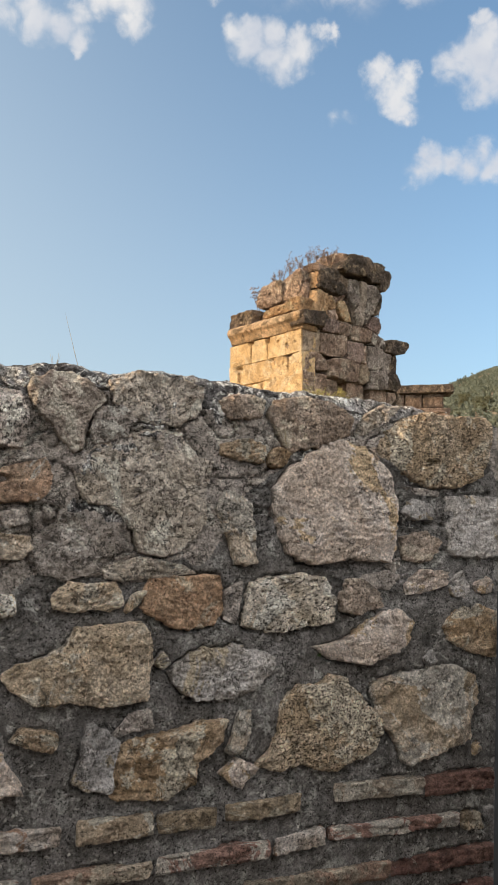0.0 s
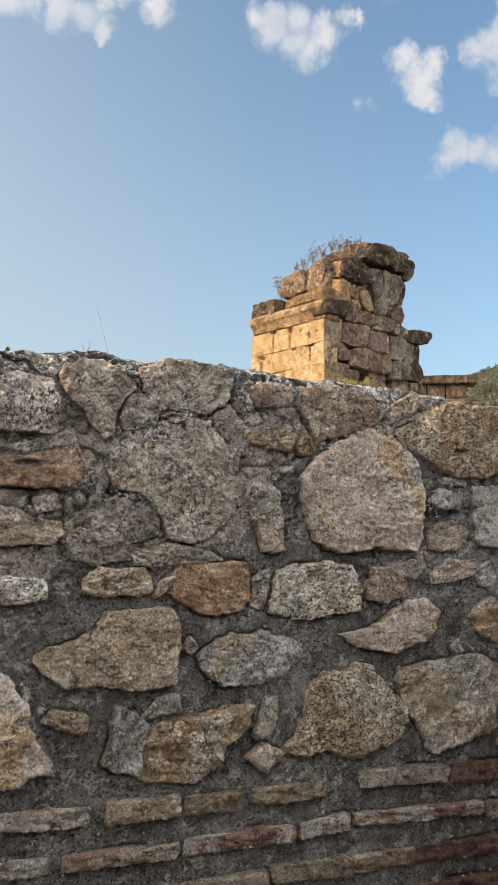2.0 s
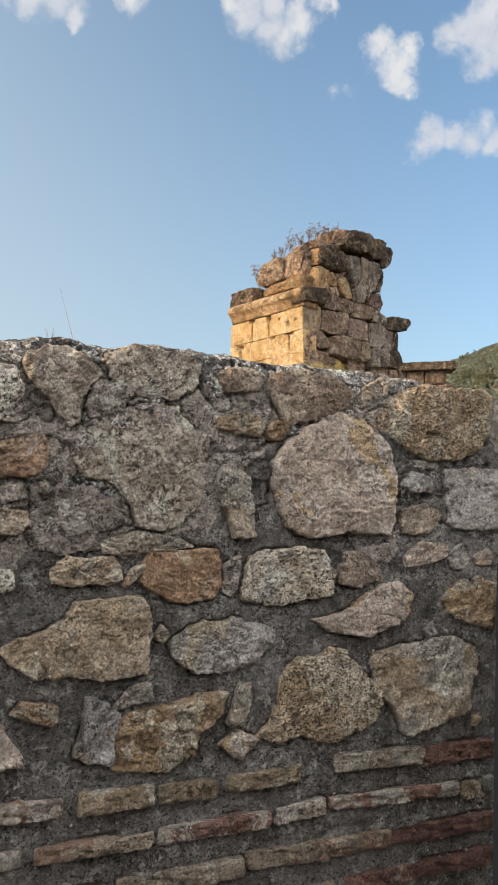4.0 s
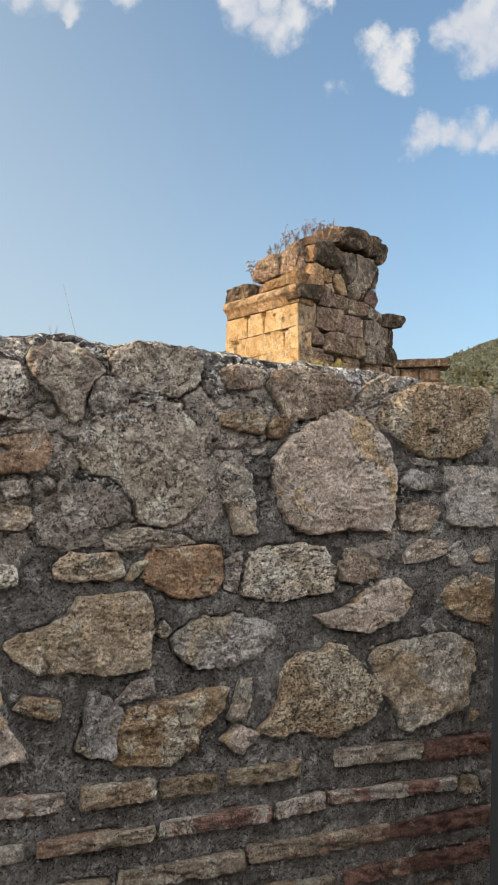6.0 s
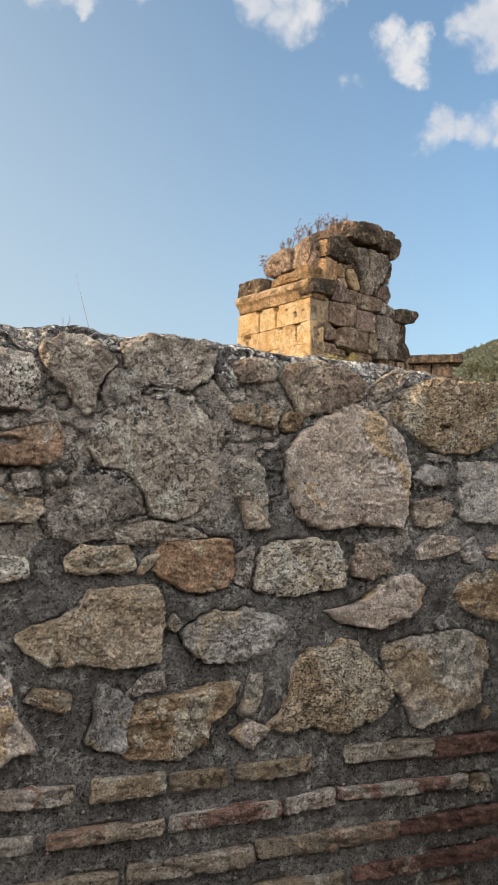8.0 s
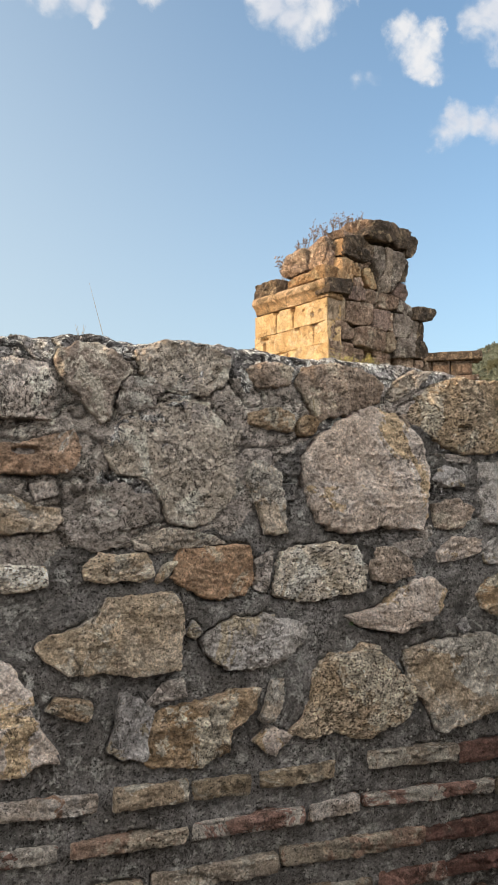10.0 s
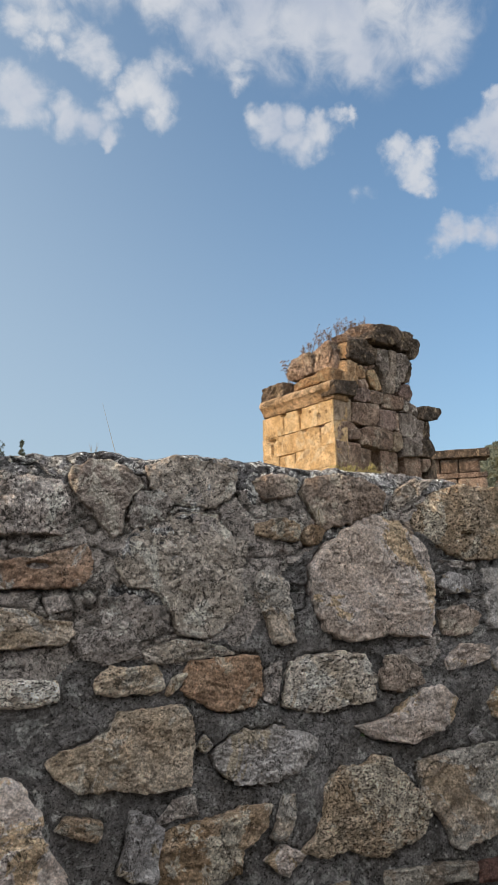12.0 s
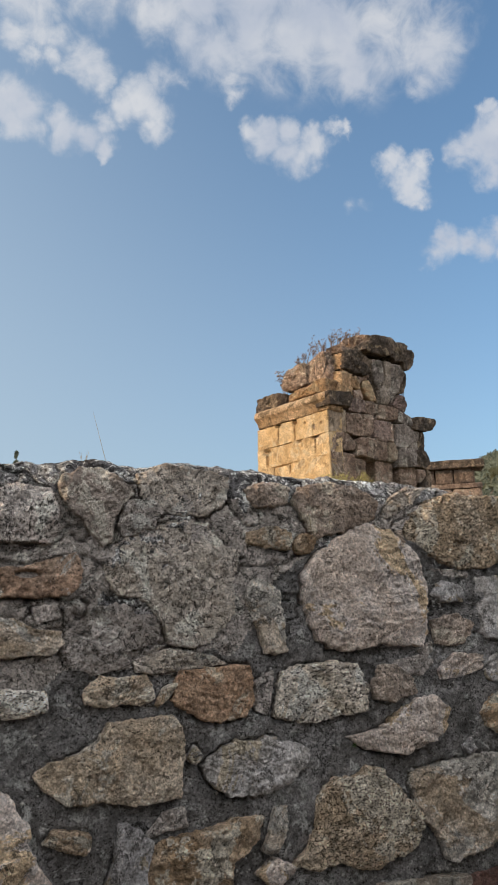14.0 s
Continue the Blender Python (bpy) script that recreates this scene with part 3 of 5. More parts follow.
def stone_mesh(cx, cz, w, h, proud, kind, corners, rim=0.045, hollows=(), chip=1.0):
    """One face stone set in the mortar: outline in per cent of its half width and height, domed and roughened."""
    global stone_count
    stone_count += 1
    seed = stone_count * 3.7
    m = int(np.clip((w + h) * 850, 80, 440))
    k = int(np.clip(min(w, h) * 330, 9, 52))
    line = catmull([(a / 100 * w / 2, b / 100 * h / 2) for a, b in corners], m)
    p = np.stack([line[:, 0], 0 * line[:, 0] + seed, line[:, 1]], -1)
    mid = line.mean(0)
    away = (line - mid) / np.linalg.norm(line - mid, axis=1)[:, None]
    line = line + away * min(1.0, 0.25 + min(w, h) / 0.14) * (0.0050 * fbm(p, 22, 3, 0.6) + 0.0030 * (1 - 3 * np.abs(fbm(p + 3, 38, 2))) + 0.0040 * fbm(p, 110, 3, 0.65))[:, None]
    outlines.append(line + (cx, cz))
    verts = [(mid[0], 0.0, mid[1])]
    ss = [*np.linspace(0, 0.9, k)[1:], 0.94, 0.97, 0.99, 1.0, 1.004, 1.006]
    for s in ss:
        q = mid + (line - mid) * min(s, 1.0)
        for a, b in q:
            verts.append((a, s, b))
    v = np.array(verts)
    s = np.array([0.0] + [s for s in ss for _ in range(m)])
    q = np.stack([v[:, 0], 0 * s + seed, v[:, 2]], -1)
    short = min(w, h)
    slope = 0.06 * math.sin(seed * 5.1) * v[:, 0] + 0.09 * math.cos(seed * 2.3) * v[:, 2]
    ledge = fbm(q + 8, 13, 4, 0.62) * 4.0
    tread = ledge - np.floor(ledge)
    relief = 0.30 * proud * fbm(q, 1.9 / short, 2) + 0.0024 * (np.floor(ledge) + np.clip(tread / 0.2, 0, 1)) + 0.0065 * fbm(q + 2, 22, 5, 0.6) + 0.0060 * (0.5 - 2 * np.abs(fbm(q + 4, 45, 4, 0.65)))
    proud = 0.5 * proud + 0.004
    if kind in ("grey", "mortarstone"):
        proud = 0.35 * proud
    if kind in ("travertine", "ochre", "pitted", "porous"):
        relief = relief + 0.0045 * fbm(q + 6, 60, 3, 0.7)
    rc = random.Random(stone_count * 71)
    if kind in ("cream", "ochre", "tan", "pale", "orange", "grey", "palegrey"):
        dip = rc.uniform(-0.5, 0.5)
        bed = (v[:, 2] * math.cos(dip) + v[:, 0] * math.sin(dip)) * rc.uniform(2.2, 3.6) / short + 0.9 * fbm(q + 12, 2.2 / short, 4, 0.6)
        saw = bed - np.floor(bed)
        relief = relief + rc.uniform(0.003, 0.006) * (np.minimum(saw / 0.88, (1 - saw) / 0.12) - 0.5)
    chips = np.zeros(len(s))
    for _ in range(6):
        ang, reach, steep = rc.uniform(0, 6.28), rc.uniform(0.60, 0.95), rc.uniform(0.12, 0.40)
        along = (v[:, 0] - mid[0]) * math.cos(ang) + (v[:, 2] - mid[1]) * math.sin(ang)
        chips = np.minimum(chips, steep * (reach * along.max() - along))
    relief = relief + np.maximum(chips, -0.45 * proud) * chip
    out = proud * (1 - 0.15 * np.clip(s, 0, 1) ** 4) + slope * 0.6 + relief
    for hx, hz, rx, rz, deep in hollows:
        out = out - deep * np.exp(-(((v[:, 0] - hx) / rx) ** 2 + ((v[:, 2] - hz) / rz) ** 2) ** 2)
    edge_w = 0.0022 / short * 2
    fall = np.clip((1 - s) / edge_w, 0, 1)
    out = out * (0.35 + 0.65 * np.sqrt(1 - (1 - fall) ** 2))
    out = np.where(s > 1.003, -0.012, out)
    out = np.where(s > 1.005, -rim, out)
    v[:, 1] = -out
    v[:, 0] += cx
    v[:, 2] += cz
    faces = [(0, 1 + i, 1 + (i + 1) % m) for i in range(m)]
    faces += [[a + 1 for a in f] for f in grid_faces(len(ss), m, True)]
    return mesh_from("stone", v, [tuple(f)[::-1] for f in faces], STONE[kind])


def stone(cx, cz, w, h, proud, kind, corners, hollows=()):
    part("stone", stone_mesh(cx, cz, w, h, proud, kind, corners, hollows=hollows), wall)


stone(0.140, 1.883, 0.172, 0.114, 0.016, "porous", ((-95, -98), (35, -93), (86, -100), (98, -81), (100, 0), (90, 81), (31, 95), (-35, 98), (-100, 100)))
stone(0.295, 1.899, 0.146, 0.148, 0.024, "mottled", ((19, -100), (41, -91), (48, -45), (67, 2), (100, 36), (81, 59), (48, 82), (15, 98), (-37, 100), (-85, 82), (-100, 55), (-89, 25), (-52, -22), (-7, -75)))
stone(0.467, 1.940, 0.187, 0.096, 0.020, "grey", ((-88, -33), (-65, -85), (-12, -100), (49, -98), (91, -62), (100, 56), (23, 96), (-38, 100), (-100, 54)))
stone(0.449, 1.756, 0.269, 0.237, 0.014, "grey", ((-96, 5), (-79, -19), (-49, -22), (-20, -57), (-8, -92), (33, -100), (62, -78), (90, -50), (91, 14), (100, 56), (73, 64), (52, 99), (-3, 100), (-74, 72), (-100, 32)))
stone(0.352, 1.677, 0.130, 0.088, 0.009, "mortarstone", ((-88, -89), (20, -100), (100, -55), (74, 5), (0, 100), (-100, 91)))
stone(0.461, 1.615, 0.179, 0.046, 0.010, "grey", ((-93, -74), (-64, -100), (-23, -78), (100, -39), (74, 30), (-24, 100), (-100, 13)))
stone(0.648, 1.848, 0.101, 0.049, 0.014, "ochre", ((-94, -51), (-11, -88), (88, -100), (100, 43), (15, 100), (-100, 39)))
stone(0.727, 1.839, 0.048, 0.041, 0.012, "ochre", ((-88, -100), (46, -95), (100, 51), (-8, 100), (-100, 12)))
stone(0.635, 1.692, 0.085, 0.150, 0.018, "tan", ((-39, -30), (-8, -93), (39, -100), (100, -90), (86, -14), (67, 68), (5, 93), (-44, 99), (-81, 80), (-100, 49)))
stone(0.863, 1.752, 0.291, 0.261, 0.030, "pale", ((-96, -40), (-83, -83), (-48, -100), (36, -92), (85, -96), (100, -74), (98, 20), (89, 56), (40, 92), (2, 100), (-73, 57), (-100, 12)))
stone(0.804, 1.909, 0.196, 0.121, 0.016, "brown", ((-100, 31), (-81, -26), (-48, -100), (35, -62), (92, -27), (100, 36), (50, 85), (-19, 100), (-87, 80)))
stone(0.647, 1.938, 0.106, 0.059, 0.012, "brown", ((-55, -100), (75, -63), (100, 53), (15, 100), (-100, 29)))
stone(0.976, 1.934, 0.118, 0.070, 0.012, "grey", ((-66, -100), (34, -9), (100, 100), (10, 97), (-64, 14), (-100, -83)))
stone(1.125, 1.874, 0.319, 0.168, 0.030, "travertine", ((-96, -27), (-73, -50), (-17, -100), (32, -96), (79, -67), (100, 45), (89, 100), (-33, 95), (-86, 45), (-100, -1)), hollows=((-0.03, -0.03, 0.009, 0.007, 0.02), (-0.012, -0.028, 0.01, 0.005, 0.015)))
stone(1.224, 1.707, 0.167, 0.140, 0.016, "palegrey", ((-96, -20), (-84, -100), (90, -100), (100, 91), (20, 100), (-100, 89)))
stone(1.069, 1.741, 0.084, 0.046, 0.012, "white", ((-31, -96), (88, -100), (100, 35), (-26, 100), (-100, -26)))
stone(1.078, 1.659, 0.106, 0.068, 0.010, "brown", ((-89, -82), (53, -100), (100, 26), (28, 100), (-100, 62)))
stone(1.089, 1.583, 0.125, 0.052, 0.016, "pale", ((-86, -100), (-1, -85), (86, -27), (100, 88), (-22, 100), (-100, -19)))
stone(1.180, 1.575, 0.060, 0.058, 0.014, "palegrey", ((-77, -83), (53, -100), (100, 0), (10, 100), (-100, 45)))
stone(1.248, 1.575, 0.055, 0.040, 0.012, "pale", ((-75, -95), (82, -100), (100, 25), (24, 100), (-100, 0)))
stone(1.209, 1.473, 0.158, 0.111, 0.020, "ochre", ((-82, -33), (15, -89), (92, -100), (100, 68), (23, 100), (-58, 86), (-100, 23)))
stone(0.750, 1.546, 0.207, 0.115, 0.022, "pitted", ((-90, -79), (-20, -100), (92, -69), (100, 10), (81, 84), (18, 100), (-85, 74), (-100, -57)))
stone(0.918, 1.554, 0.104, 0.075, 0.010, "brown", ((-88, -81), (-10, -100), (100, -57), (87, 20), (21, 100), (-60, 100), (-100, -4)))
stone(0.927, 1.474, 0.256, 0.108, 0.024, "pale", ((-65, -76), (-6, -100), (55, -64), (91, -14), (98, 40), (70, 96), (31, 92), (-6, 36), (-26, 0), (-60, -20), (-97, -30)))
stone(1.094, 1.421, 0.037, 0.035, 0.008, "white", ((-24, -100), (100, -43), (24, 100), (-100, 3)))
stone(0.521, 1.552, 0.160, 0.103, 0.018, "orange", ((-53, -63), (-4, -100), (80, -81), (100, -32), (94, 100), (-78, 86), (-100, -13)))
stone(0.347, 1.567, 0.128, 0.058, 0.016, "cream", ((-96, -70), (-40, -96), (20, -78), (60, -100), (98, -60), (92, 40), (75, 96), (0, 80), (-60, 100), (-84, 60), (-100, -10)))
stone(0.431, 1.556, 0.040, 0.040, 0.012, "ochre", ((-68, -100), (57, 0), (100, 100), (-30, 59), (-100, -76)))
stone(0.333, 1.448, 0.260, 0.145, 0.026, "cream", ((-86, -52), (-66, -83), (-7, -90), (35, -100), (92, -90), (98, -11), (100, 61), (85, 100), (17, 90), (-5, 95), (-17, 54), (-38, 30), (-62, 13), (-84, 10), (-100, -14)))
stone(0.608, 1.421, 0.218, 0.100, 0.022, "palegrey", ((-82, -54), (-48, -94), (15, -98), (57, -72), (78, -34), (98, 6), (99, 40), (83, 66), (47, 76), (20, 100), (-25, 84), (-36, 96), (-84, 46), (-100, 16)))
stone(0.820, 1.308, 0.287, 0.186, 0.032, "travertine", ((-68, -84), (-57, -77), (-31, -77), (0, -94), (26, -100), (49, -84), (68, -77), (86, -68), (99, -32), (100, -6), (83, 20), (65, 43), (57, 62), (39, 75), (36, 95), (16, 100), (-5, 88), (-31, 82), (-52, 62), (-65, 43), (-73, -16), (-83, -48), (-100, -71)))
stone(1.078, 1.306, 0.276, 0.195, 0.018, "tan", ((-86, 8), (-81, -18), (-58, -43), (-47, -87), (-31, -100), (25, -81), (78, -62), (81, -5), (100, 27), (97, 71), (58, 99), (-42, 90), (-92, 74), (-100, 55)))
stone(0.368, 1.290, 0.082, 0.120, 0.020, "white", ((-66, 1), (-100, -62), (-45, -91), (69, -100), (82, -8), (100, 42), (-11, 100), (-54, 93)))
stone(0.500, 1.271, 0.229, 0.127, 0.028, "ochre", ((-100, -48), (-90, -84), (0, -100), (42, -70), (47, -10), (90, 45), (100, 100), (46, 100), (-2, 76), (-66, 69), (-97, 24)))
stone(0.641, 1.308, 0.050, 0.078, 0.014, "tan", ((-68, -100), (12, -97), (84, -10), (100, 100), (-12, 100), (-100, -77)))
stone(0.639, 1.233, 0.076, 0.054, 0.014, "pale", ((16, -100), (100, 30), (0, 100), (-100, 15)))
stone(0.261, 1.328, 0.080, 0.044, 0.010, "ochre", ((-40, -36), (65, -100), (100, -41), (87, 50), (-55, 100), (-100, 14)))
stone(0.146, 1.330, 0.199, 0.204, 0.024, "pale", ((-92, -83), (30, -100), (65, -79), (100, -84), (92, -57), (64, -20), (49, 30), (16, 77), (-21, 89), (-100, 100)))
stone(0.163, 1.772, 0.224, 0.081, 0.016, "orange2", ((-98, -95), (26, -100), (78, -95), (96, -51), (100, 26), (86, 100), (7, 41), (-100, 6)), hollows=((0.014, 0.001, 0.022, 0.006, 0.03),))
stone(0.152, 1.663, 0.179, 0.071, 0.014, "tan", ((-98, -94), (-37, -100), (79, -83), (100, -30), (93, 27), (40, 44), (2, 97), (-100, 100)))
stone(0.148, 1.556, 0.144, 0.051, 0.014, "pitted", ((-97, -76), (40, -100), (100, -73), (92, 69), (-100, 100)))
stone(0.433, 1.343, 0.078, 0.047, 0.010, "mortarstone", ((5, -74), (100, -49), (85, 100), (-23, 70), (-100, -100)))
stone(0.383, 1.881, 0.090, 0.078, 0.012, "mortarstone", ((-76, -100), (64, -49), (100, 36), (38, 100), (-69, 77), (-100, -36)))
stone(0.306, 1.629, 0.120, 0.066, 0.008, "mortarstone", ((-82, -61), (-17, -100), (100, -64), (73, -3), (-45, 100), (-100, 58)))
stone(1.082, 1.780, 0.106, 0.021, 0.008, "mortarstone", ((-30, -62), (100, -100), (87, 33), (-100, 100)))
stone(0.969, 1.587, 0.107, 0.042, 0.008, "mortarstone", ((-50, -67), (31, -100), (100, 43), (33, 100), (-100, 48)))
stone(1.208, 1.226, 0.031, 0.037, 0.010, "pale", ((-35, -100), (100, -35), (29, 100), (-100, 46)))
stone(1.233, 1.087, 0.020, 0.033, 0.010, "white", ((-60, -100), (100, -45), (60, 100), (-100, 64)))
stone(0.486, 1.449, 0.026, 0.036, 0.008, "palegrey", ((0, -100), (100, -6), (8, 100), (-100, -28)))
stone(0.626, 1.549, 0.040, 0.080, 0.010, "mortarstone", ((-90, -72), (30, -100), (90, -20), (100, 100), (-100, 60)))
stone(0.210, 1.704, 0.048, 0.035, 0.008, "mortarstone", ((-54, -100), (100, -43), (75, 100), (-100, 66)))
stone(0.944, 1.853, 0.046, 0.040, 0.008, "brown", ((-9, -100), (100, -50), (78, 100), (-100, 30)))
stone(0.347, 1.266, 0.018, 0.015, 0.006, "white", ((-33, -100), (100, -73), (78, 100), (-100, 60)))
stone(1.005, 1.619, 0.036, 0.035, 0.010, "mortarstone", ((100, -3), (78, 100), (-100, 3), (-28, -100)))


def brick(x0, x1, z, h, tilt, kind, proud=0.017):
    """A thin Roman brick in a levelling course, seen on its edge."""
    r = random.Random(round(x0 * 997 + z * 131))
    j = lambda: r.uniform(-9, 9)
    c = math.tan(radians(tilt)) * (x1 - x0) / h * 100
    pts = [(-100 + j() * 0.3, -92 - c + j()), (-40, -98 - 0.4 * c + j()), (20, -96 + 0.2 * c + j()), (99 + j() * 0.2, -94 + c + j()),
           (100 + j() * 0.2, 92 + c + j()), (35, 97 + 0.35 * c + j()), (-30, 97 - 0.3 * c + j()), (-99 + j() * 0.2, 93 - c + j())]
    part("brick", stone_mesh((x0 + x1) / 2, z, x1 - x0, h, proud + r.uniform(0, 0.006), kind, pts, chip=0.0), wall)


brick(0.137, 0.309, 1.174, 0.031, -2.5, "whitish")
brick(0.337, 0.471, 1.170, 0.039, -1.0, "whitetan")
brick(0.481, 0.594, 1.165, 0.036, -0.7, "tanbrick")
brick(0.612, 0.770, 1.168, 0.031, 0.9, "tanbrick")
brick(0.848, 1.060, 1.171, 0.033, -2.0, "creambrick")
brick(1.067, 1.247, 1.161, 0.041, -0.6, "redbrick")
brick(0.140, 0.242, 1.101, 0.027, -3.2, "redwhite")
brick(0.264, 0.468, 1.097, 0.026, -1.0, "redtan")
brick(0.482, 0.701, 1.096, 0.030, -0.7, "redwhite")
brick(0.713, 0.821, 1.097, 0.029, 3.4, "whitish")
brick(0.838, 1.148, 1.094, 0.025, -1.8, "redwhite")
brick(1.166, 1.206, 1.079, 0.033, -0.0, "tanbrick")
brick(0.407, 0.645, 1.019, 0.034, -0.6, "creambrick")
brick(0.659, 0.969, 1.020, 0.035, -0.7, "redtan")
brick(0.974, 1.241, 1.012, 0.033, -1.5, "redbrick")
brick(0.863, 1.016, 0.944, 0.032, -1.9, "redbrick")
brick(1.023, 1.238, 0.940, 0.033, -0.4, "redbrick")
brick(0.652, 0.843, 0.943, 0.030, -2.1, "whitetan")
brick(0.212, 0.389, 1.018, 0.031, -1.0, "redtan")
# lower courses, down to the ground
r_low = random.Random(5)
for row in range(2):
    x = 0.1 + 0.07 * row
    while x < 1.1:
        lng = r_low.uniform(0.14, 0.28)
        brick(x, x + lng, 0.872 - 0.072 * row, 0.032, 0.0, r_low.choice(("redbrick", "redtan", "creambrick", "tanbrick")))
        x += lng + 0.02

w_xs = np.concatenate([np.arange(-4.0, -0.1, 0.06), np.arange(-0.1, 0.08, 0.015), np.arange(0.08, WALL_END + 0.001, 0.0038)])
w_low = np.concatenate([np.arange(-0.15, 0.86, 0.05), np.arange(0.88, 1.9, 0.0038)])
rows_v = []
tops = wall_top(w_xs)
p_top = np.stack([w_xs, 0 * w_xs, 0 * w_xs + 3], -1)
tops = tops + 0.006 * fbm(p_top, 30, 4, 0.6)
for z0 in w_low:
    zz = np.full_like(w_xs, z0)
    rows_v.append(np.stack([w_xs, mortar_face(w_xs, zz), zz], -1))
steps = np.linspace(0, 1, 26)[1:]
for s in steps:
    zz = 1.9 + (tops - 0.012 - 1.9) * s
    rows_v.append(np.stack([w_xs, mortar_face(w_xs, zz) + 0.006 * s ** 3, zz], -1))
for d in np.concatenate([np.arange(0.006, 0.1, 0.006), np.arange(0.11, 0.46, 0.02)]):
    yy = np.full_like(w_xs, d) + 0.006
    pt = np.stack([w_xs, yy, 0 * w_xs], -1)
    edge = np.clip(d / 0.02, 0, 1) ** 0.5
    rough_top = (0.012 * fbm(pt + 3, 18, 4, 0.6) + 0.005 * fbm(pt, 70, 3, 0.6)) * np.clip(d / 0.03, 0, 1)
    rows_v.append(np.stack([w_xs, yy, tops - 0.012 + 0.012 * edge + rough_top - 0.03 * np.clip((d - 0.1) / 0.35, 0, 1)], -1))
for z0 in np.arange(1.85, -0.2, -0.1):
    rows_v.append(np.stack([w_xs, np.full_like(w_xs, 0.48), np.full_like(w_xs, z0)], -1))
wv = np.concatenate(rows_v)
wf = grid_faces(len(rows_v), len(w_xs))
ncol = len(w_xs)
front_n = (len(w_low) + len(steps)) * ncol
groove = np.zeros(len(wv))
for line in outlines:
    lo, hi = line.min(0) - 0.025, line.max(0) + 0.025
    idx = np.nonzero((wv[:front_n, 0] > lo[0]) & (wv[:front_n, 0] < hi[0]) & (wv[:front_n, 2] > lo[1]) & (wv[:front_n, 2] < hi[1]))[0]
    if len(idx):
        pts = wv[idx][:, (0, 2)]
        near = np.full(len(idx), 9.0)
        for a in line[::2]:
            near = np.minimum(near, (pts[:, 0] - a[0]) ** 2 + (pts[:, 1] - a[1]) ** 2)
        groove[idx] = np.maximum(groove[idx], np.exp(-near / 0.0034 ** 2))
open_joint = np.clip(fbm(wv * (1, 0, 1) + 51, 11, 3) * 2.4 + 0.15, -0.45, 1.0)
parted = np.clip((wv[:, 2] - 1.56) / 0.04, 0, 1) * np.clip((0.62 - wv[:, 0]) / 0.04, 0, 1)
wv[:, 1] += groove * (0.014 * open_joint * (1 - parted) + 0.018 * np.maximum(open_joint, 0.0) * parted)
for end in (0, ncol - 1):
    loop = [r * ncol + end for r in range(len(rows_v))]
    o = len(wv)
    wv = np.concatenate([wv, wv[loop]])
    ring = tuple(range(o, o + len(loop)))
    wf.append(ring if end else ring[::-1])
bm_wall = mesh_from("wall_1", wv, wf, MORTAR)
bm_wall.materials.append(CRUST)
bm_wall.materials.append(OLDMORTAR)
mids = np.array([wv[f[0]] for f in wf])
lichen = mids[:, 2] + 0.07 * fbm(mids * (1, 0, 1) + 13, 6, 4, 0.6) > 1.935
lichen |= (fbm(mids * (1, 0, 1) + 91, 5, 4, 0.65) > 0.20) & (mids[:, 2] > 1.70)
# older, paler mortar smeared over the upper courses
old = (mids[:, 2] + 0.12 * fbm(mids * (1, 0, 1) + 23, 7, 4, 0.6) > 1.60 + 0.25 * np.clip((mids[:, 0] - 0.56) / 0.2, 0, 1)) & (mids[:, 1] < 0.1)
bm_wall.polygons.foreach_set("material_index", np.where(lichen, 1, np.where(old, 2, 0)).astype(np.int32))
wall.data = bm_wall


# unseen plain rubble wall, added behind to keep low sky light off wall_1
b_xs, b_rows = np.linspace(-6, 6, 121), []
for y0, z0 in [(-2.75, z) for z in np.linspace(-0.1, 2.0, 30)] + [(y, 2.02) for y in (-2.85, -3.0, -3.15)] + [(-3.25, z) for z in (2.0, 1.0, -0.1)]:
    p_b = np.stack([b_xs, 0 * b_xs + y0, 0 * b_xs + z0], -1)
    b_rows.append(np.stack([b_xs, y0 + 0.03 * fbm(p_b, 3, 4, 0.6), z0 + 0.02 * fbm(p_b + 5, 4, 3)], -1))
b_faces = [f[::-1] for f in grid_faces(len(b_rows), 121)] + [[r * 121 for r in range(len(b_rows))], [r * 121 + 120 for r in range(len(b_rows))][::-1]]
b_me = mesh_from("wall_2", np.concatenate(b_rows), b_faces, MORTAR)
tagged(new("wall_2", b_me), "plain unseen rubble wall added to shade the lower wall", "wall", kind="structure")

# gravel standing out of the mortar
r_g = np.random.RandomState(3)
n_g = 5200
px_, pz_ = r_g.uniform(0.1, 1.32, n_g), r_g.uniform(0.9, 1.975, n_g)
keep = r_g.uniform(0, 1, n_g) < np.where(pz_ < 1.25, 1.0, np.where(pz_ > 1.93, 0.9, 0.45))
px_, pz_ = px_[keep], pz_[keep]
py_ = mortar_face(px_, pz_)
pv, pf = [], []
base_o = [(1, 0, 0), (-1, 0, 0), (0, 1, 0), (0, -1, 0), (0, 0, 1), (0, 0, -1)]
octa = [(0, 2, 4), (2, 1, 4), (1, 3, 4), (3, 0, 4), (2, 0, 5), (1, 2, 5), (3, 1, 5), (0, 3, 5)]
for a, b, c in zip(px_, py_, pz_):
    size = 0.0010 + 0.0028 * r_g.uniform() ** 3
    o = len(pv)
    for d in base_o:
        f = size * r_g.uniform(0.6, 1.3)
        pv.append((a + d[0] * f * 1.2, b + d[1] * f * 0.8, c + d[2] * f + r_g.uniform(-0.3, 0.3) * size))
    pf += [tuple(o + i for i in t) for t in octa]
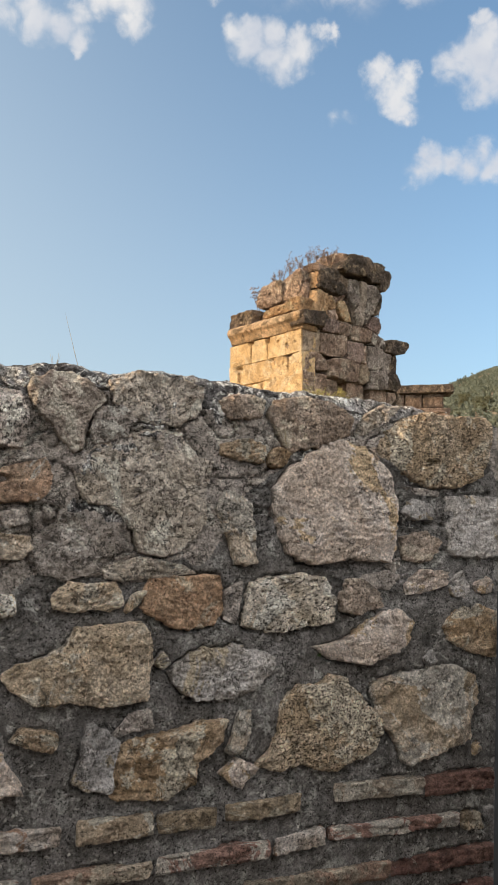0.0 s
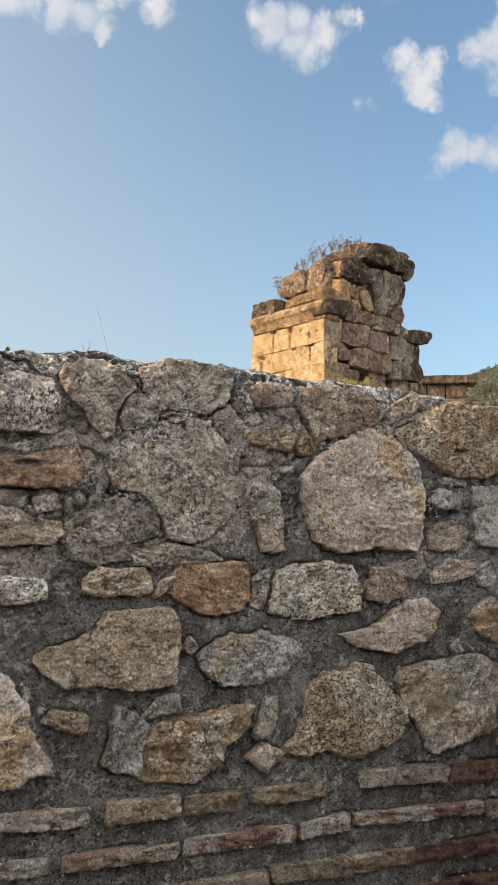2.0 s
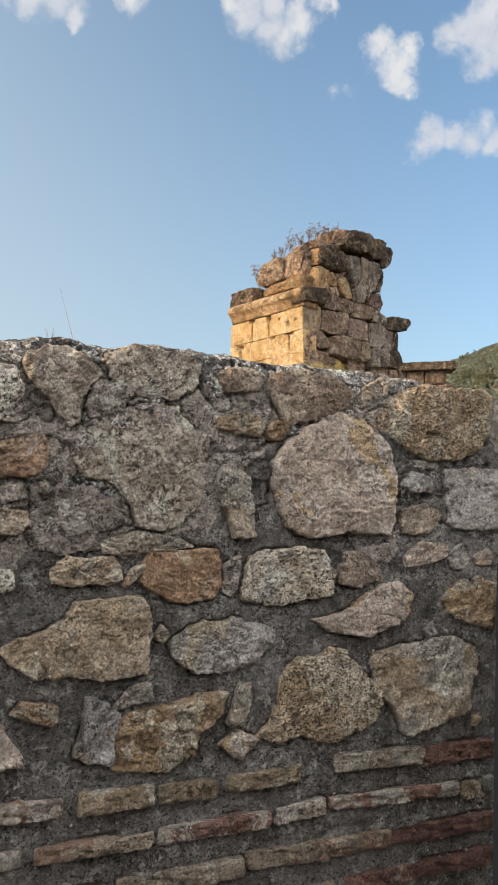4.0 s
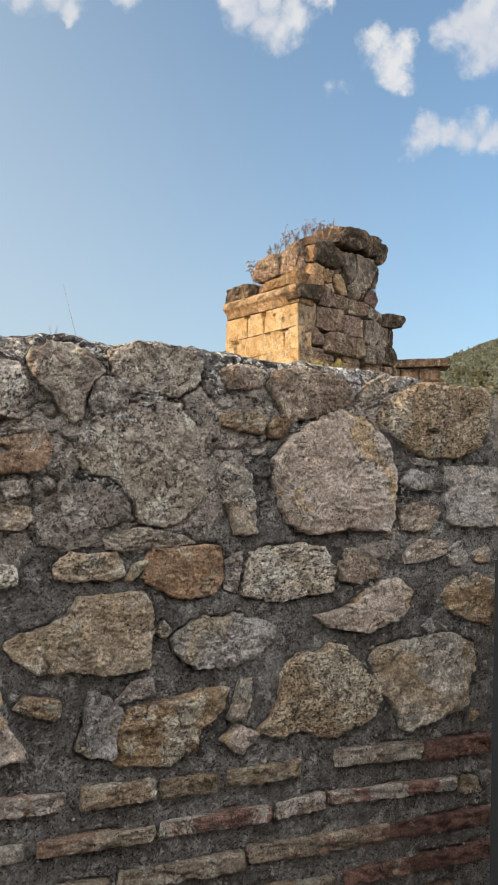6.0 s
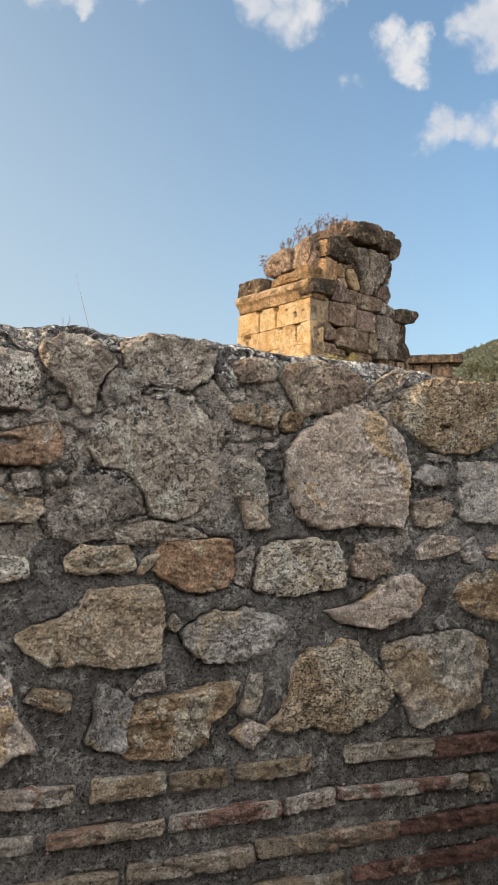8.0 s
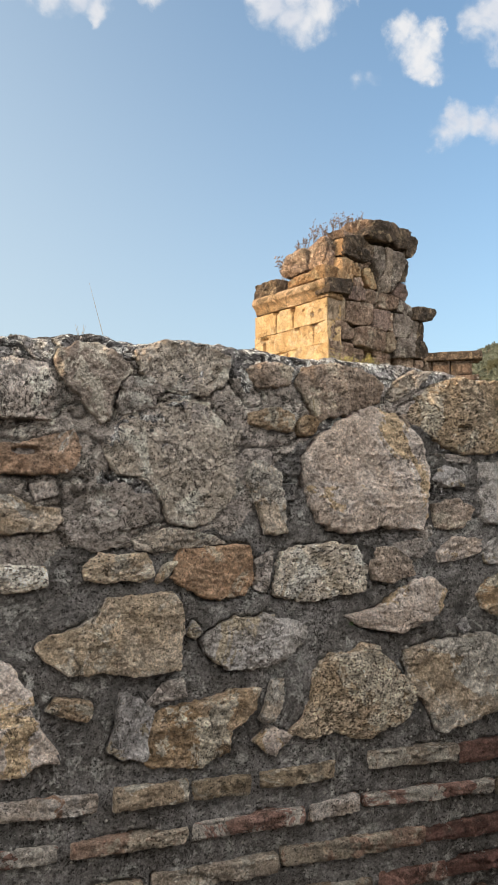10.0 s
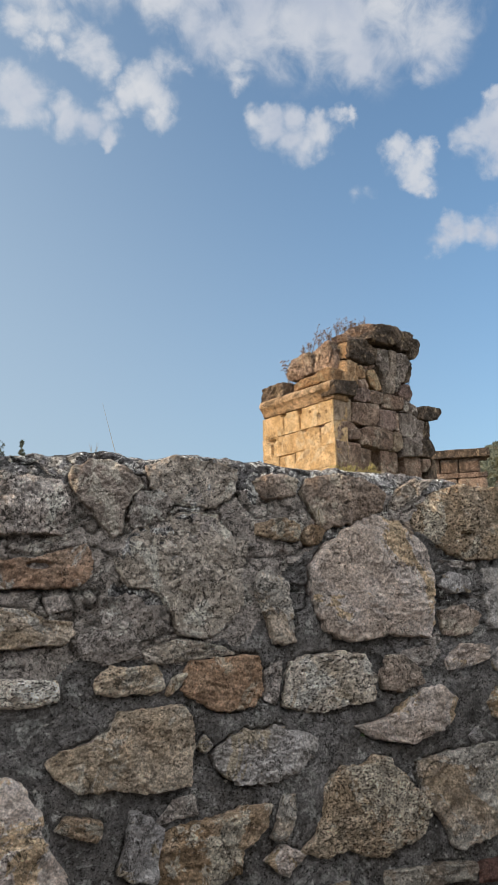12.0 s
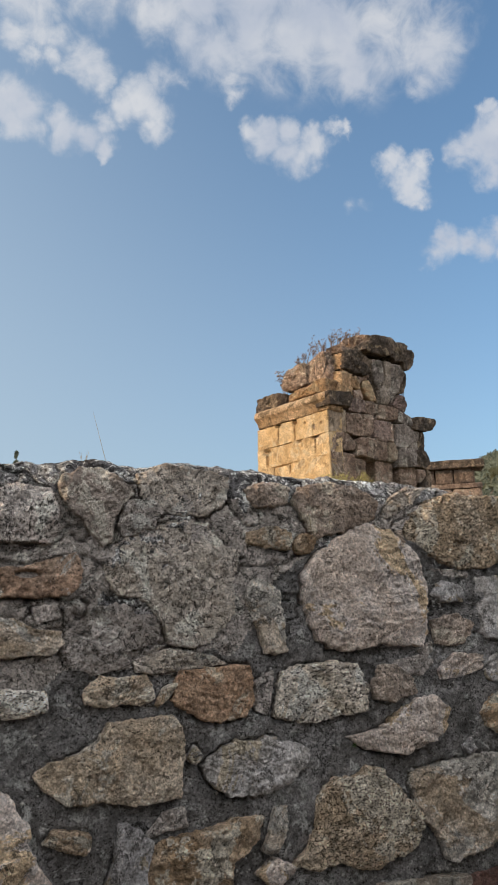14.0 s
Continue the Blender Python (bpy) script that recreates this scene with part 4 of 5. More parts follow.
part("gravel", mesh_from("gravel", pv, pf, PEBBLE, False), wall, "pale grit in the mortar")["kind"] = "stuff"
# ---------------------------------------------------------------- steel panel at the wall's end, its unseen depth added to shade the wall
def box_mesh(name, x0, x1, y0, y1, z0, z1, material, bevel=0.004):
    bm = bmesh.new()
    bmesh.ops.create_cube(bm, size=1.0)
    bmesh.ops.transform(bm, matrix=Matrix.Translation(((x0 + x1) / 2, (y0 + y1) / 2, (z0 + z1) / 2)) @ Matrix.Diagonal((x1 - x0, y1 - y0, z1 - z0, 1)), verts=bm.verts)
    bmesh.ops.bevel(bm, geom=bm.edges[:], offset=bevel, segments=2, affect="EDGES")
    me = bpy.data.meshes.new(name)
    bm.to_mesh(me)
    bm.free()
    me.materials.append(material)
    return me


post = new("steel_panel", box_mesh("steel_panel", 0.0, 0.04, -0.48, 0.0, 0.0, 1.59, STEEL))
post.matrix_basis = pose(1.132, -0.035, -0.02, 0, 4.4, 0)
tagged(post, "dark grey steel panel at the wall's end, unseen depth added to shade the wall", "panel")


# ---------------------------------------------------------------- ruined tower
tower = new("ruined_tower")
tower.matrix_basis = pose(9.564, 16.0, 2.6, 0, 0, 21)
tagged(tower, "ruined ancient masonry tower of golden and brown stone blocks", "tower")
block_count = 0


def block_mesh(u0, u1, v0, v1, z0, z1, material, rough=0.05, rnd=0.2, n=9, holes=()):
    """A squared stone: rounded edges, chipped and roughened faces, holes sunk into its outer face."""
    global block_count
    block_count += 1
    t = np.linspace(-1, 1, n)
    a, b = np.meshgrid(t, t, indexing="ij")
    a, b, one = a.ravel(), b.ravel(), np.ones(n * n)
    sides = [np.stack(s, -1) for s in ((one, a, b), (-one, b, a), (b, one, a), (a, -one, b), (a, b, one), (b, a, -one))]
    v = np.concatenate(sides)
    base = grid_faces(n, n)
    faces = [tuple(i + k * n * n for i in f) for k in range(6) for f in base]
    half = np.array(((u1 - u0) / 2, (v1 - v0) / 2, (z1 - z0) / 2))
    mid = np.array(((u0 + u1) / 2, (v0 + v1) / 2, (z0 + z1) / 2))
    rad = rnd * half.min()
    p = v * half
    inner = np.clip(p, -(half - rad), half - rad)
    d = p - inner
    ln = np.linalg.norm(d, axis=1)
    out = np.where(ln[:, None] > 1e-6, inner + d / np.maximum(ln, 1e-6)[:, None] * np.minimum(ln, rad)[:, None], p)
    q = out + mid + block_count * 2.31
    dirn = out / np.maximum(np.linalg.norm(out, axis=1), 1e-6)[:, None]
    amt = rough * (0.9 * fbm(q, 1.6, 2) + 0.9 * fbm(q + 9, 5.0, 4, 0.65) - 0.35 * np.clip(fbm(q + 3, 9.0, 3) - 0.25, 0, 1) * 3)
    w = out + dirn * amt[:, None] + mid
    for hv, hz, hr, hh, hd in holes:
        g = np.exp(-(((w[:, 1] - hv) / hr) ** 2 + ((w[:, 2] - hz) / hh) ** 2) ** 2)
        w[:, 0] += hd * g * (w[:, 0] < mid[0])
    w[:, 2] -= 2.6
    me = mesh_from("stone_block", w, faces, material)
    bm = bmesh.new()
    bm.from_mesh(me)
    bmesh.ops.remove_doubles(bm, verts=bm.verts, dist=0.0005)
    bm.to_mesh(me)
    bm.free()
    return me


def block(u0, u1, v0, v1, z0, z1, material=WEATHERED, **kw):
    return part("stone_block", block_mesh(u0, u1, v0, v1, z0, z1, material, **kw), tower)


# hidden lower courses and the rubble core
part("rubble_core", block_mesh(0.25, 4.3, 0.55, 2.5, 6.5, 8.05, CRUSTED, rough=0.05, rnd=0.05, n=14), tower)
part("rubble_core", block_mesh(0.5, 4.3, 1.9, 2.5, 2.5, 6.5, CRUSTED, rough=0.05, rnd=0.05, n=14), tower)
for z0, z1 in ((2.4, 3.1), (3.1, 3.8), (3.8, 4.5), (4.5, 5.15)):
    block(0.0, 1.5, 0.0, 1.2, z0, z1, ASHLAR, rough=0.015, rnd=0.04)
    block(0.02, 1.2, 1.21, 2.72, z0, z1, ASHLAR, rough=0.015, rnd=0.04)
    block(1.51, 3.1, 0.02, 0.9, z0, z1)
    block(3.11, 4.55, 0.0, 0.9, z0, z1)
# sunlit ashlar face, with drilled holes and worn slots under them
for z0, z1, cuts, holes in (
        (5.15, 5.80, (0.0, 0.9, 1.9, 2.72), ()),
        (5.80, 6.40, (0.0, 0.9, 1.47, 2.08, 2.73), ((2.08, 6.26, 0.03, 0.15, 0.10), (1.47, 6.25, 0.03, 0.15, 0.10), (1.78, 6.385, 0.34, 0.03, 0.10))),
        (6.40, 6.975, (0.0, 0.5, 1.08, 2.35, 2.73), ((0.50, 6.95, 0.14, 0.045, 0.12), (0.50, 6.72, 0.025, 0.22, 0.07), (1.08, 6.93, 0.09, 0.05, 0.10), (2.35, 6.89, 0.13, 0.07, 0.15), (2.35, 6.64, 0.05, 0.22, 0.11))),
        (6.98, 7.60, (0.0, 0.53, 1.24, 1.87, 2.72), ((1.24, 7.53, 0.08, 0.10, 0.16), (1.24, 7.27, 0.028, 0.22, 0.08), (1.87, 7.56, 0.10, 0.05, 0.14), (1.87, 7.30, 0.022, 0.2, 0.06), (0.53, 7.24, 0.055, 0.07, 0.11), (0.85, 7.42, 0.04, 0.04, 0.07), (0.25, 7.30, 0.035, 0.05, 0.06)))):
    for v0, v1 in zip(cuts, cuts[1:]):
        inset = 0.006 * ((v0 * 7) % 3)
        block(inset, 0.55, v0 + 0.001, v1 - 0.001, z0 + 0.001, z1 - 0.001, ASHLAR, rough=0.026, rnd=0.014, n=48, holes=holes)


def brick_pier(u0, u1, v0, v1, z0, z1):
    """A pier of thin brick courses with recessed joints."""
    verts, faces = [], []
    r = random.Random(round(u0 * 100))
    z = z0
    while z < z1 - 0.02:
        o = len(verts)
        a, b, c = u0 + r.uniform(-0.006, 0.006), u1 + r.uniform(-0.006, 0.006), v0 + r.uniform(-0.008, 0.008)
        for zz in (z, z + 0.045):
            verts += [(a, c, zz - 2.6), (b, c, zz - 2.6), (b, v1, zz - 2.6), (a, v1, zz - 2.6)]
        faces += [tuple(o + i for i in f) for f in ((3, 2, 1, 0), (4, 5, 6, 7), (0, 1, 5, 4), (1, 2, 6, 5), (2, 3, 7, 6), (3, 0, 4, 7))]
        o = len(verts)
        for zz in (z + 0.045, z + 0.085):
            verts += [(a + 0.008, c + 0.016, zz - 2.6), (b - 0.008, c + 0.016, zz - 2.6), (b - 0.008, v1, zz - 2.6), (a + 0.008, v1, zz - 2.6)]
        faces += [tuple(o + i for i in f) for f in ((0, 1, 5, 4), (1, 2, 6, 5), (3, 0, 4, 7))]
        z += 0.085
    part("brick_pier", mesh_from("brick_pier", verts, faces, WEATHERED, False), tower, "pier of thin brown bricks")


brick_pier(0.05, 0.50, -0.02, 0.6, 5.15, 6.52)
brick_pier(0.52, 1.08, 0.01, 1.88, 5.15, 6.50)
brick_pier(1.10, 1.54, 0.03, 1.88, 5.15, 6.44)
brick_pier(2.00, 2.79, 0.05, 1.88, 5.15, 6.48)
brick_pier(3.14, 3.96, 0.06, 1.88, 5.15, 6.46)
facing_count = 0


def facing(side, front, depth, material, rough, dome, *corners):
    """A broken facing stone: an outline in the plane of the shaded (s) or sunlit (l) side, domed, stepped and roughened, running back into the core."""
    global facing_count
    facing_count += 1
    seed = facing_count * 5.3
    pts = np.array(corners, float)
    ends = np.roll(pts, -1, 0)
    span = np.linalg.norm(ends - pts, axis=1)
    line = np.concatenate([p + (e - p) * np.linspace(0, 1, max(3, int(d / 0.022)), endpoint=False)[:, None] for p, e, d in zip(pts, ends, span)])
    # worn corners
    line = 0.5 * line + 0.25 * (np.roll(line, 1, 0) + np.roll(line, -1, 0))
    m = len(line)
    mid = line.mean(0)
    away = (line - mid) / np.linalg.norm(line - mid, axis=1)[:, None]
    p = np.stack([line[:, 0], 0 * line[:, 0] + seed, line[:, 1]], -1)
    line = line + away * (rough * (0.45 * fbm(p, 3.0, 3, 0.6) + 0.35 * fbm(p, 12.0, 3, 0.6)) + 0.002)[:, None]
    k = int(np.clip(np.ptp(pts, axis=0).min() / 0.045, 8, 26))
    ss = [*np.linspace(0, 0.93, k)[1:], 0.96, 0.985, 1.0]
    flat = [mid[None]] + [mid + (line - mid) * s for s in ss]
    a = np.concatenate(flat)
    s = np.concatenate([[0.0]] + [np.full(m, s) for s in ss])
    q = np.stack([a[:, 0], 0 * s + seed, a[:, 1]], -1)
    step = fbm(q + 8, 2.6, 4, 0.6) * 3.0
    fall = step - np.floor(step)
    out = 0.22 * dome * (1 - s ** 6) + rough * (0.8 * fbm(q, 1.8, 3) + 0.7 * fbm(q + 3, 7, 4, 0.65) + 0.35 * (np.floor(step) + np.clip(fall / 0.25, 0, 1)) - 0.9 * np.clip(fbm(q + 5, 5, 3) - 0.3, 0, 1))
    out = out - 0.022 * np.clip((s - 0.95) / 0.05, 0, 1) ** 2
    rows = [np.stack([a[:, 0], front - out, a[:, 1]], -1)]
    rim = rows[0][-m:, 1]
    for t in (0.06, 0.14, 0.25, 0.4, 0.6, 0.8, 1.0):
        y = rim + (front + depth - rim) * t
        pp = np.stack([line[:, 0], y * 1.0 + seed, line[:, 1]], -1)
        grow = rough * (0.8 * fbm(pp, 2.5, 3) + 0.5 * fbm(pp + 4, 9, 3, 0.6)) * min(1.0, t * 5)
        ring = line + away * grow[:, None]
        rows.append(np.stack([ring[:, 0], y, ring[:, 1]], -1))
    w = np.concatenate(rows)
    w[:, 2] -= 2.6
    faces = [(0, 1 + i, 1 + (i + 1) % m) for i in range(m)] + [tuple(i + 1 for i in f) for f in grid_faces(len(ss) + 7, m, True)]
    last = 1 + (len(ss) + 6) * m
    faces.append(tuple(range(last + m - 1, last - 1, -1)))
    if side == "l":
        w = w[:, (1, 0, 2)]
    else:
        faces = [f[::-1] for f in faces]
    part("stone_block", mesh_from("stone_block", w, faces, material), tower)


def cornice(v0, v1):
    """A length of weathered moulded cornice: a hollow chamfer under a broken fillet."""
    prof = np.array([(-0.6, 7.61), (0.02, 7.61), (0.03, 7.66), (0.05, 7.68), (0.06, 7.73), (0.10, 7.79), (0.15, 7.84), (0.19, 7.87), (0.20, 7.92), (0.20, 7.98), (0.17, 8.03), (0.12, 8.08), (0.02, 8.12), (-0.6, 8.14)])
    at = np.concatenate([[0], np.cumsum(np.linalg.norm(np.diff(prof, axis=0), axis=1))])
    want = np.linspace(0, at[-1], 90)
    o, z = np.interp(want, at, prof[:, 0]), np.interp(want, at, prof[:, 1])
    vs = np.linspace(v0, v1, 48)
    oo, vv = np.meshgrid(o, vs)
    zz = np.broadcast_to(z, oo.shape)
    q = np.stack([oo, vv, zz], -1).reshape(-1, 3)
    worn = 0.018 * fbm(q, 6, 4, 0.62) + 0.05 * np.clip(fbm(q + 7, 2.4, 4, 0.6) - 0.05, 0, 1) * np.clip((q[:, 2] - 7.8) / 0.2, 0, 1)
    w = np.stack([-(q[:, 0] - worn - 0.02 * np.clip(fbm(q + 4, 9, 3), 0, 1)), q[:, 1], q[:, 2] - 2.6 - 0.6 * worn], -1)
    faces = grid_faces(48, 90)
    faces += [list(range(90))[::-1], list(range(47 * 90, 48 * 90))]
    part("cornice", mesh_from("cornice", w, [f[::-1] for f in faces], CORNICE), tower, "weathered golden moulded cornice")


for v0, v1 in ((-0.06, 0.86), (0.864, 1.72), (1.724, 2.62)):
    cornice(v0, v1)
# shaded face: quoins, the side's shade put into their darker tan
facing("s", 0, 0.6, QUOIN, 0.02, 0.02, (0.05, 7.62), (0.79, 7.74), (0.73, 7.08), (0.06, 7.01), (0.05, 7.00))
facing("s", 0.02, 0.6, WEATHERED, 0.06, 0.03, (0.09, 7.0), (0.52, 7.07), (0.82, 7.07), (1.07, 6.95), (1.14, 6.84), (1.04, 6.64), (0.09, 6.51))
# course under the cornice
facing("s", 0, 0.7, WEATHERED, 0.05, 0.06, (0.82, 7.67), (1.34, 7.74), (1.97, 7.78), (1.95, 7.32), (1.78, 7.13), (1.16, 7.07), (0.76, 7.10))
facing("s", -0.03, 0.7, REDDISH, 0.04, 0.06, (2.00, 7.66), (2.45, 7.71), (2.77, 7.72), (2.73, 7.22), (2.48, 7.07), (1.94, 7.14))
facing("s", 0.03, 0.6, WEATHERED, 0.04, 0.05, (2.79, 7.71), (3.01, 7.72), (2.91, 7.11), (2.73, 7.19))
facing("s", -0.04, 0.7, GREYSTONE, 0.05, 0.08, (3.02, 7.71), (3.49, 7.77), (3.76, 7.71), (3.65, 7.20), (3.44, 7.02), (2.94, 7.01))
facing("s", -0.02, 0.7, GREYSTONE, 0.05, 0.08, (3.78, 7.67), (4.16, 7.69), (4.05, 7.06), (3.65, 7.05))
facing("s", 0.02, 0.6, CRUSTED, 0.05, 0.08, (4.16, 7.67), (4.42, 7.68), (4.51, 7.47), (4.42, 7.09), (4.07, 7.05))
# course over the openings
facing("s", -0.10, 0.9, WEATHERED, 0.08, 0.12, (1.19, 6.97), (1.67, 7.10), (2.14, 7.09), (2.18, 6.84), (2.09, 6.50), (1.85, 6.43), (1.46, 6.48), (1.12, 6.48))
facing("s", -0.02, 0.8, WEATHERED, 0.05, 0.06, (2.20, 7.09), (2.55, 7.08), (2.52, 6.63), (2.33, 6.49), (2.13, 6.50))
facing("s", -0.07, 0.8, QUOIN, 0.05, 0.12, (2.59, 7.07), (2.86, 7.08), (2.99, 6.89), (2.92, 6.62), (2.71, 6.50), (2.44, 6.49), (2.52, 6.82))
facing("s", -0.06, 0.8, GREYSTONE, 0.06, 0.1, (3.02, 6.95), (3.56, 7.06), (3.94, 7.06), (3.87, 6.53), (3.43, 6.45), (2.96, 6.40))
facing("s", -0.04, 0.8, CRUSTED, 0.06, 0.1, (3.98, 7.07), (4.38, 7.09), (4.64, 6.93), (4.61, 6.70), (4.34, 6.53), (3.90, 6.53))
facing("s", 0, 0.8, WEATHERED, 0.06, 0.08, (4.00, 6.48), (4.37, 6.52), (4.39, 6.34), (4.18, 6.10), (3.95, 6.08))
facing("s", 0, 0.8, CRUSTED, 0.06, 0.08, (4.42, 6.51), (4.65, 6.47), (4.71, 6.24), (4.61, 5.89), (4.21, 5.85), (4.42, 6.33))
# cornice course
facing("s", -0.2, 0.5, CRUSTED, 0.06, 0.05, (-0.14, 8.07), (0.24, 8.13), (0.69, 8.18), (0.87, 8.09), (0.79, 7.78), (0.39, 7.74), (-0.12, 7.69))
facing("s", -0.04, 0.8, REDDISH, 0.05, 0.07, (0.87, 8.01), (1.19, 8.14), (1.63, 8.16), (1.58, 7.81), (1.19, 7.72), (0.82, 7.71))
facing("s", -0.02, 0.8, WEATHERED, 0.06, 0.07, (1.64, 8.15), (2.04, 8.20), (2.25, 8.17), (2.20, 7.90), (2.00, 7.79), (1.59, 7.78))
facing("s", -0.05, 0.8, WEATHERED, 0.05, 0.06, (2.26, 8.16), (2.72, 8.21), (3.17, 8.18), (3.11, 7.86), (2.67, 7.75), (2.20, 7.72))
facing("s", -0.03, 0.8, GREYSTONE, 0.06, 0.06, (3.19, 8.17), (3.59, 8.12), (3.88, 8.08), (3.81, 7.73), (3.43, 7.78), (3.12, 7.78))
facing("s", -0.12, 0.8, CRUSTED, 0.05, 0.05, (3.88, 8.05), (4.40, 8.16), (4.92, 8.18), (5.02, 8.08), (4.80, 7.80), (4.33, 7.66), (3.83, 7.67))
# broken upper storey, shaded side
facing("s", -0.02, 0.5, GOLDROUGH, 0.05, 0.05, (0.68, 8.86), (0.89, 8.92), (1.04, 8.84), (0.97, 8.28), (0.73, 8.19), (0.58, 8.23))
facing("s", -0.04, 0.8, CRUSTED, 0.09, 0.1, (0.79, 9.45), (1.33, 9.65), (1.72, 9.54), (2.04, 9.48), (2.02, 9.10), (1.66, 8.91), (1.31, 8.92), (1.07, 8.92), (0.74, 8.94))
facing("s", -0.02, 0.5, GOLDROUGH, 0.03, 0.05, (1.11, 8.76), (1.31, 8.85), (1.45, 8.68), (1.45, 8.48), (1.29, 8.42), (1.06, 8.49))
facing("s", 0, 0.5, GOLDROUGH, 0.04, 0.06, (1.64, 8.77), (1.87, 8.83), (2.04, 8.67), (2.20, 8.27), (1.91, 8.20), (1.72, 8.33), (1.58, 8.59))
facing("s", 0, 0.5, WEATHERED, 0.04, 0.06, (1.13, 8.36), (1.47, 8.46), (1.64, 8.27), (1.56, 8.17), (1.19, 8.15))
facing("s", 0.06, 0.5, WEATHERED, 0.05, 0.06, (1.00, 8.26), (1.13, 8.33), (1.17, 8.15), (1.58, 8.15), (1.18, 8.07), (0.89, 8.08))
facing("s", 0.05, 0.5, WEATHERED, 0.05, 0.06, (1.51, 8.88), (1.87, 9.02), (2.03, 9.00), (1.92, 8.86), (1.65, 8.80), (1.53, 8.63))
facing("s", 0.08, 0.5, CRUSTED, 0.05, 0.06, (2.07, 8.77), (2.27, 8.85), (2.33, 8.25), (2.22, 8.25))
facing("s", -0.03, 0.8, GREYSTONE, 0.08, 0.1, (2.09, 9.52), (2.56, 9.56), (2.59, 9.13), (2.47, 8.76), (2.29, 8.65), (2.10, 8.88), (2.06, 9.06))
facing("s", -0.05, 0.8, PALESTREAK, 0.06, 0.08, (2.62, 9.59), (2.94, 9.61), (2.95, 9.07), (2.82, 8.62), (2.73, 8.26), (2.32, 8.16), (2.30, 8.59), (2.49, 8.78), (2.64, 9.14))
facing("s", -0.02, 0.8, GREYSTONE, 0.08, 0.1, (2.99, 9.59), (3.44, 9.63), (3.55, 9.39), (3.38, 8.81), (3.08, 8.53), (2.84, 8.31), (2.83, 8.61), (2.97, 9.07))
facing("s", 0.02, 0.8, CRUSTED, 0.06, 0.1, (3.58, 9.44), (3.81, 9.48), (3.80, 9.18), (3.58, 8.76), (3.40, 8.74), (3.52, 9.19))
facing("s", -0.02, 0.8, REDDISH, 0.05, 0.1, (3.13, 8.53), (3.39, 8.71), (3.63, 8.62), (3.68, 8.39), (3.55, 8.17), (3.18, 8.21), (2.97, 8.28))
# capping slabs: dark crust, with shade put into the fronts' colour too
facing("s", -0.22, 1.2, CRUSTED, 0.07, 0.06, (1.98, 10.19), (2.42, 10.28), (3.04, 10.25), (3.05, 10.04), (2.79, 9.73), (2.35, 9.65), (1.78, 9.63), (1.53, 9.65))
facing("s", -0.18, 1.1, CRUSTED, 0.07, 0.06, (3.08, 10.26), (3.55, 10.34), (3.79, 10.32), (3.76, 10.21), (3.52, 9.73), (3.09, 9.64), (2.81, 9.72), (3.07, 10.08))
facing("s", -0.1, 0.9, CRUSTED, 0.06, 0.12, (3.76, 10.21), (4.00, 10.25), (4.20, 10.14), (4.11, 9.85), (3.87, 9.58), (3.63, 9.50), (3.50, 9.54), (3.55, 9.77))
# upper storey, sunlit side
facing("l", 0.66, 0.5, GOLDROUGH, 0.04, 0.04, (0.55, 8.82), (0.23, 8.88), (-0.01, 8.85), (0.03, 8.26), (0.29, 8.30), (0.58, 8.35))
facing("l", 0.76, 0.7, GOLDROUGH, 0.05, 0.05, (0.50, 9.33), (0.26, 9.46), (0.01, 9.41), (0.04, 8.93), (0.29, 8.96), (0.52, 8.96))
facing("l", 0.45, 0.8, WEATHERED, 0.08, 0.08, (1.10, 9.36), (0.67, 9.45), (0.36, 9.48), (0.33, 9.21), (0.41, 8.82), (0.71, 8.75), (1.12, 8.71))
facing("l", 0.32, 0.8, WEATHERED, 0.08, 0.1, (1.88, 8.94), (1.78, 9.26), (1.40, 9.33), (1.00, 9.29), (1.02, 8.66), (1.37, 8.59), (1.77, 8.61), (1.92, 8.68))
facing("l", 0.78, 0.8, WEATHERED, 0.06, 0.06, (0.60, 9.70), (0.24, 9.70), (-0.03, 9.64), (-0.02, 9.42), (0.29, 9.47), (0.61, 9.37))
# first capping slab's sunlit side, painted paler than its front
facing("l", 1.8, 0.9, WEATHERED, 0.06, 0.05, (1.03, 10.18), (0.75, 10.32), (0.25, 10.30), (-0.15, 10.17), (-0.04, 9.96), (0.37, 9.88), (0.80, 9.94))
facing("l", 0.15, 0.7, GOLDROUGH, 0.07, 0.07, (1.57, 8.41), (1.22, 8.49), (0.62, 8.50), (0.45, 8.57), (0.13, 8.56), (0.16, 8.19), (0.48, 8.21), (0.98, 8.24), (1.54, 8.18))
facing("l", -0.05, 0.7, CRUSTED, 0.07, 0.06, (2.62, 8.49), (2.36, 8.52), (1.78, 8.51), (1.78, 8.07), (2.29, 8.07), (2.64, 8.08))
part("rubble_core", block_mesh(0.46, 1.3, 0.28, 1.82, 8.05, 9.12, WEATHERED, rough=0.10, rnd=0.2, n=26), tower)
part("rubble_core", block_mesh(0.85, 3.35, 0.32, 2.0, 8.0, 9.45, CRUSTED, rough=0.12, rnd=0.15, n=14), tower)

# ---------------------------------------------------------------- low ruined wall beyond
low = new("ruined_low_wall")
low.matrix_basis = pose(22.99, 30.0, 4.0, 0, 0, -33)
tagged(low, "low ruined brown stone wall capped with a dark slab", "wall")


def low_block(name, u0, u1, v0, v1, z0, z1, mat, **kw):
    me = block_mesh(u0, u1, v0, v1, z0, z1, mat, **kw)
    me.transform(Matrix.Translation((0, 0, 2.6 - 4.0)))
    part(name, me, low)


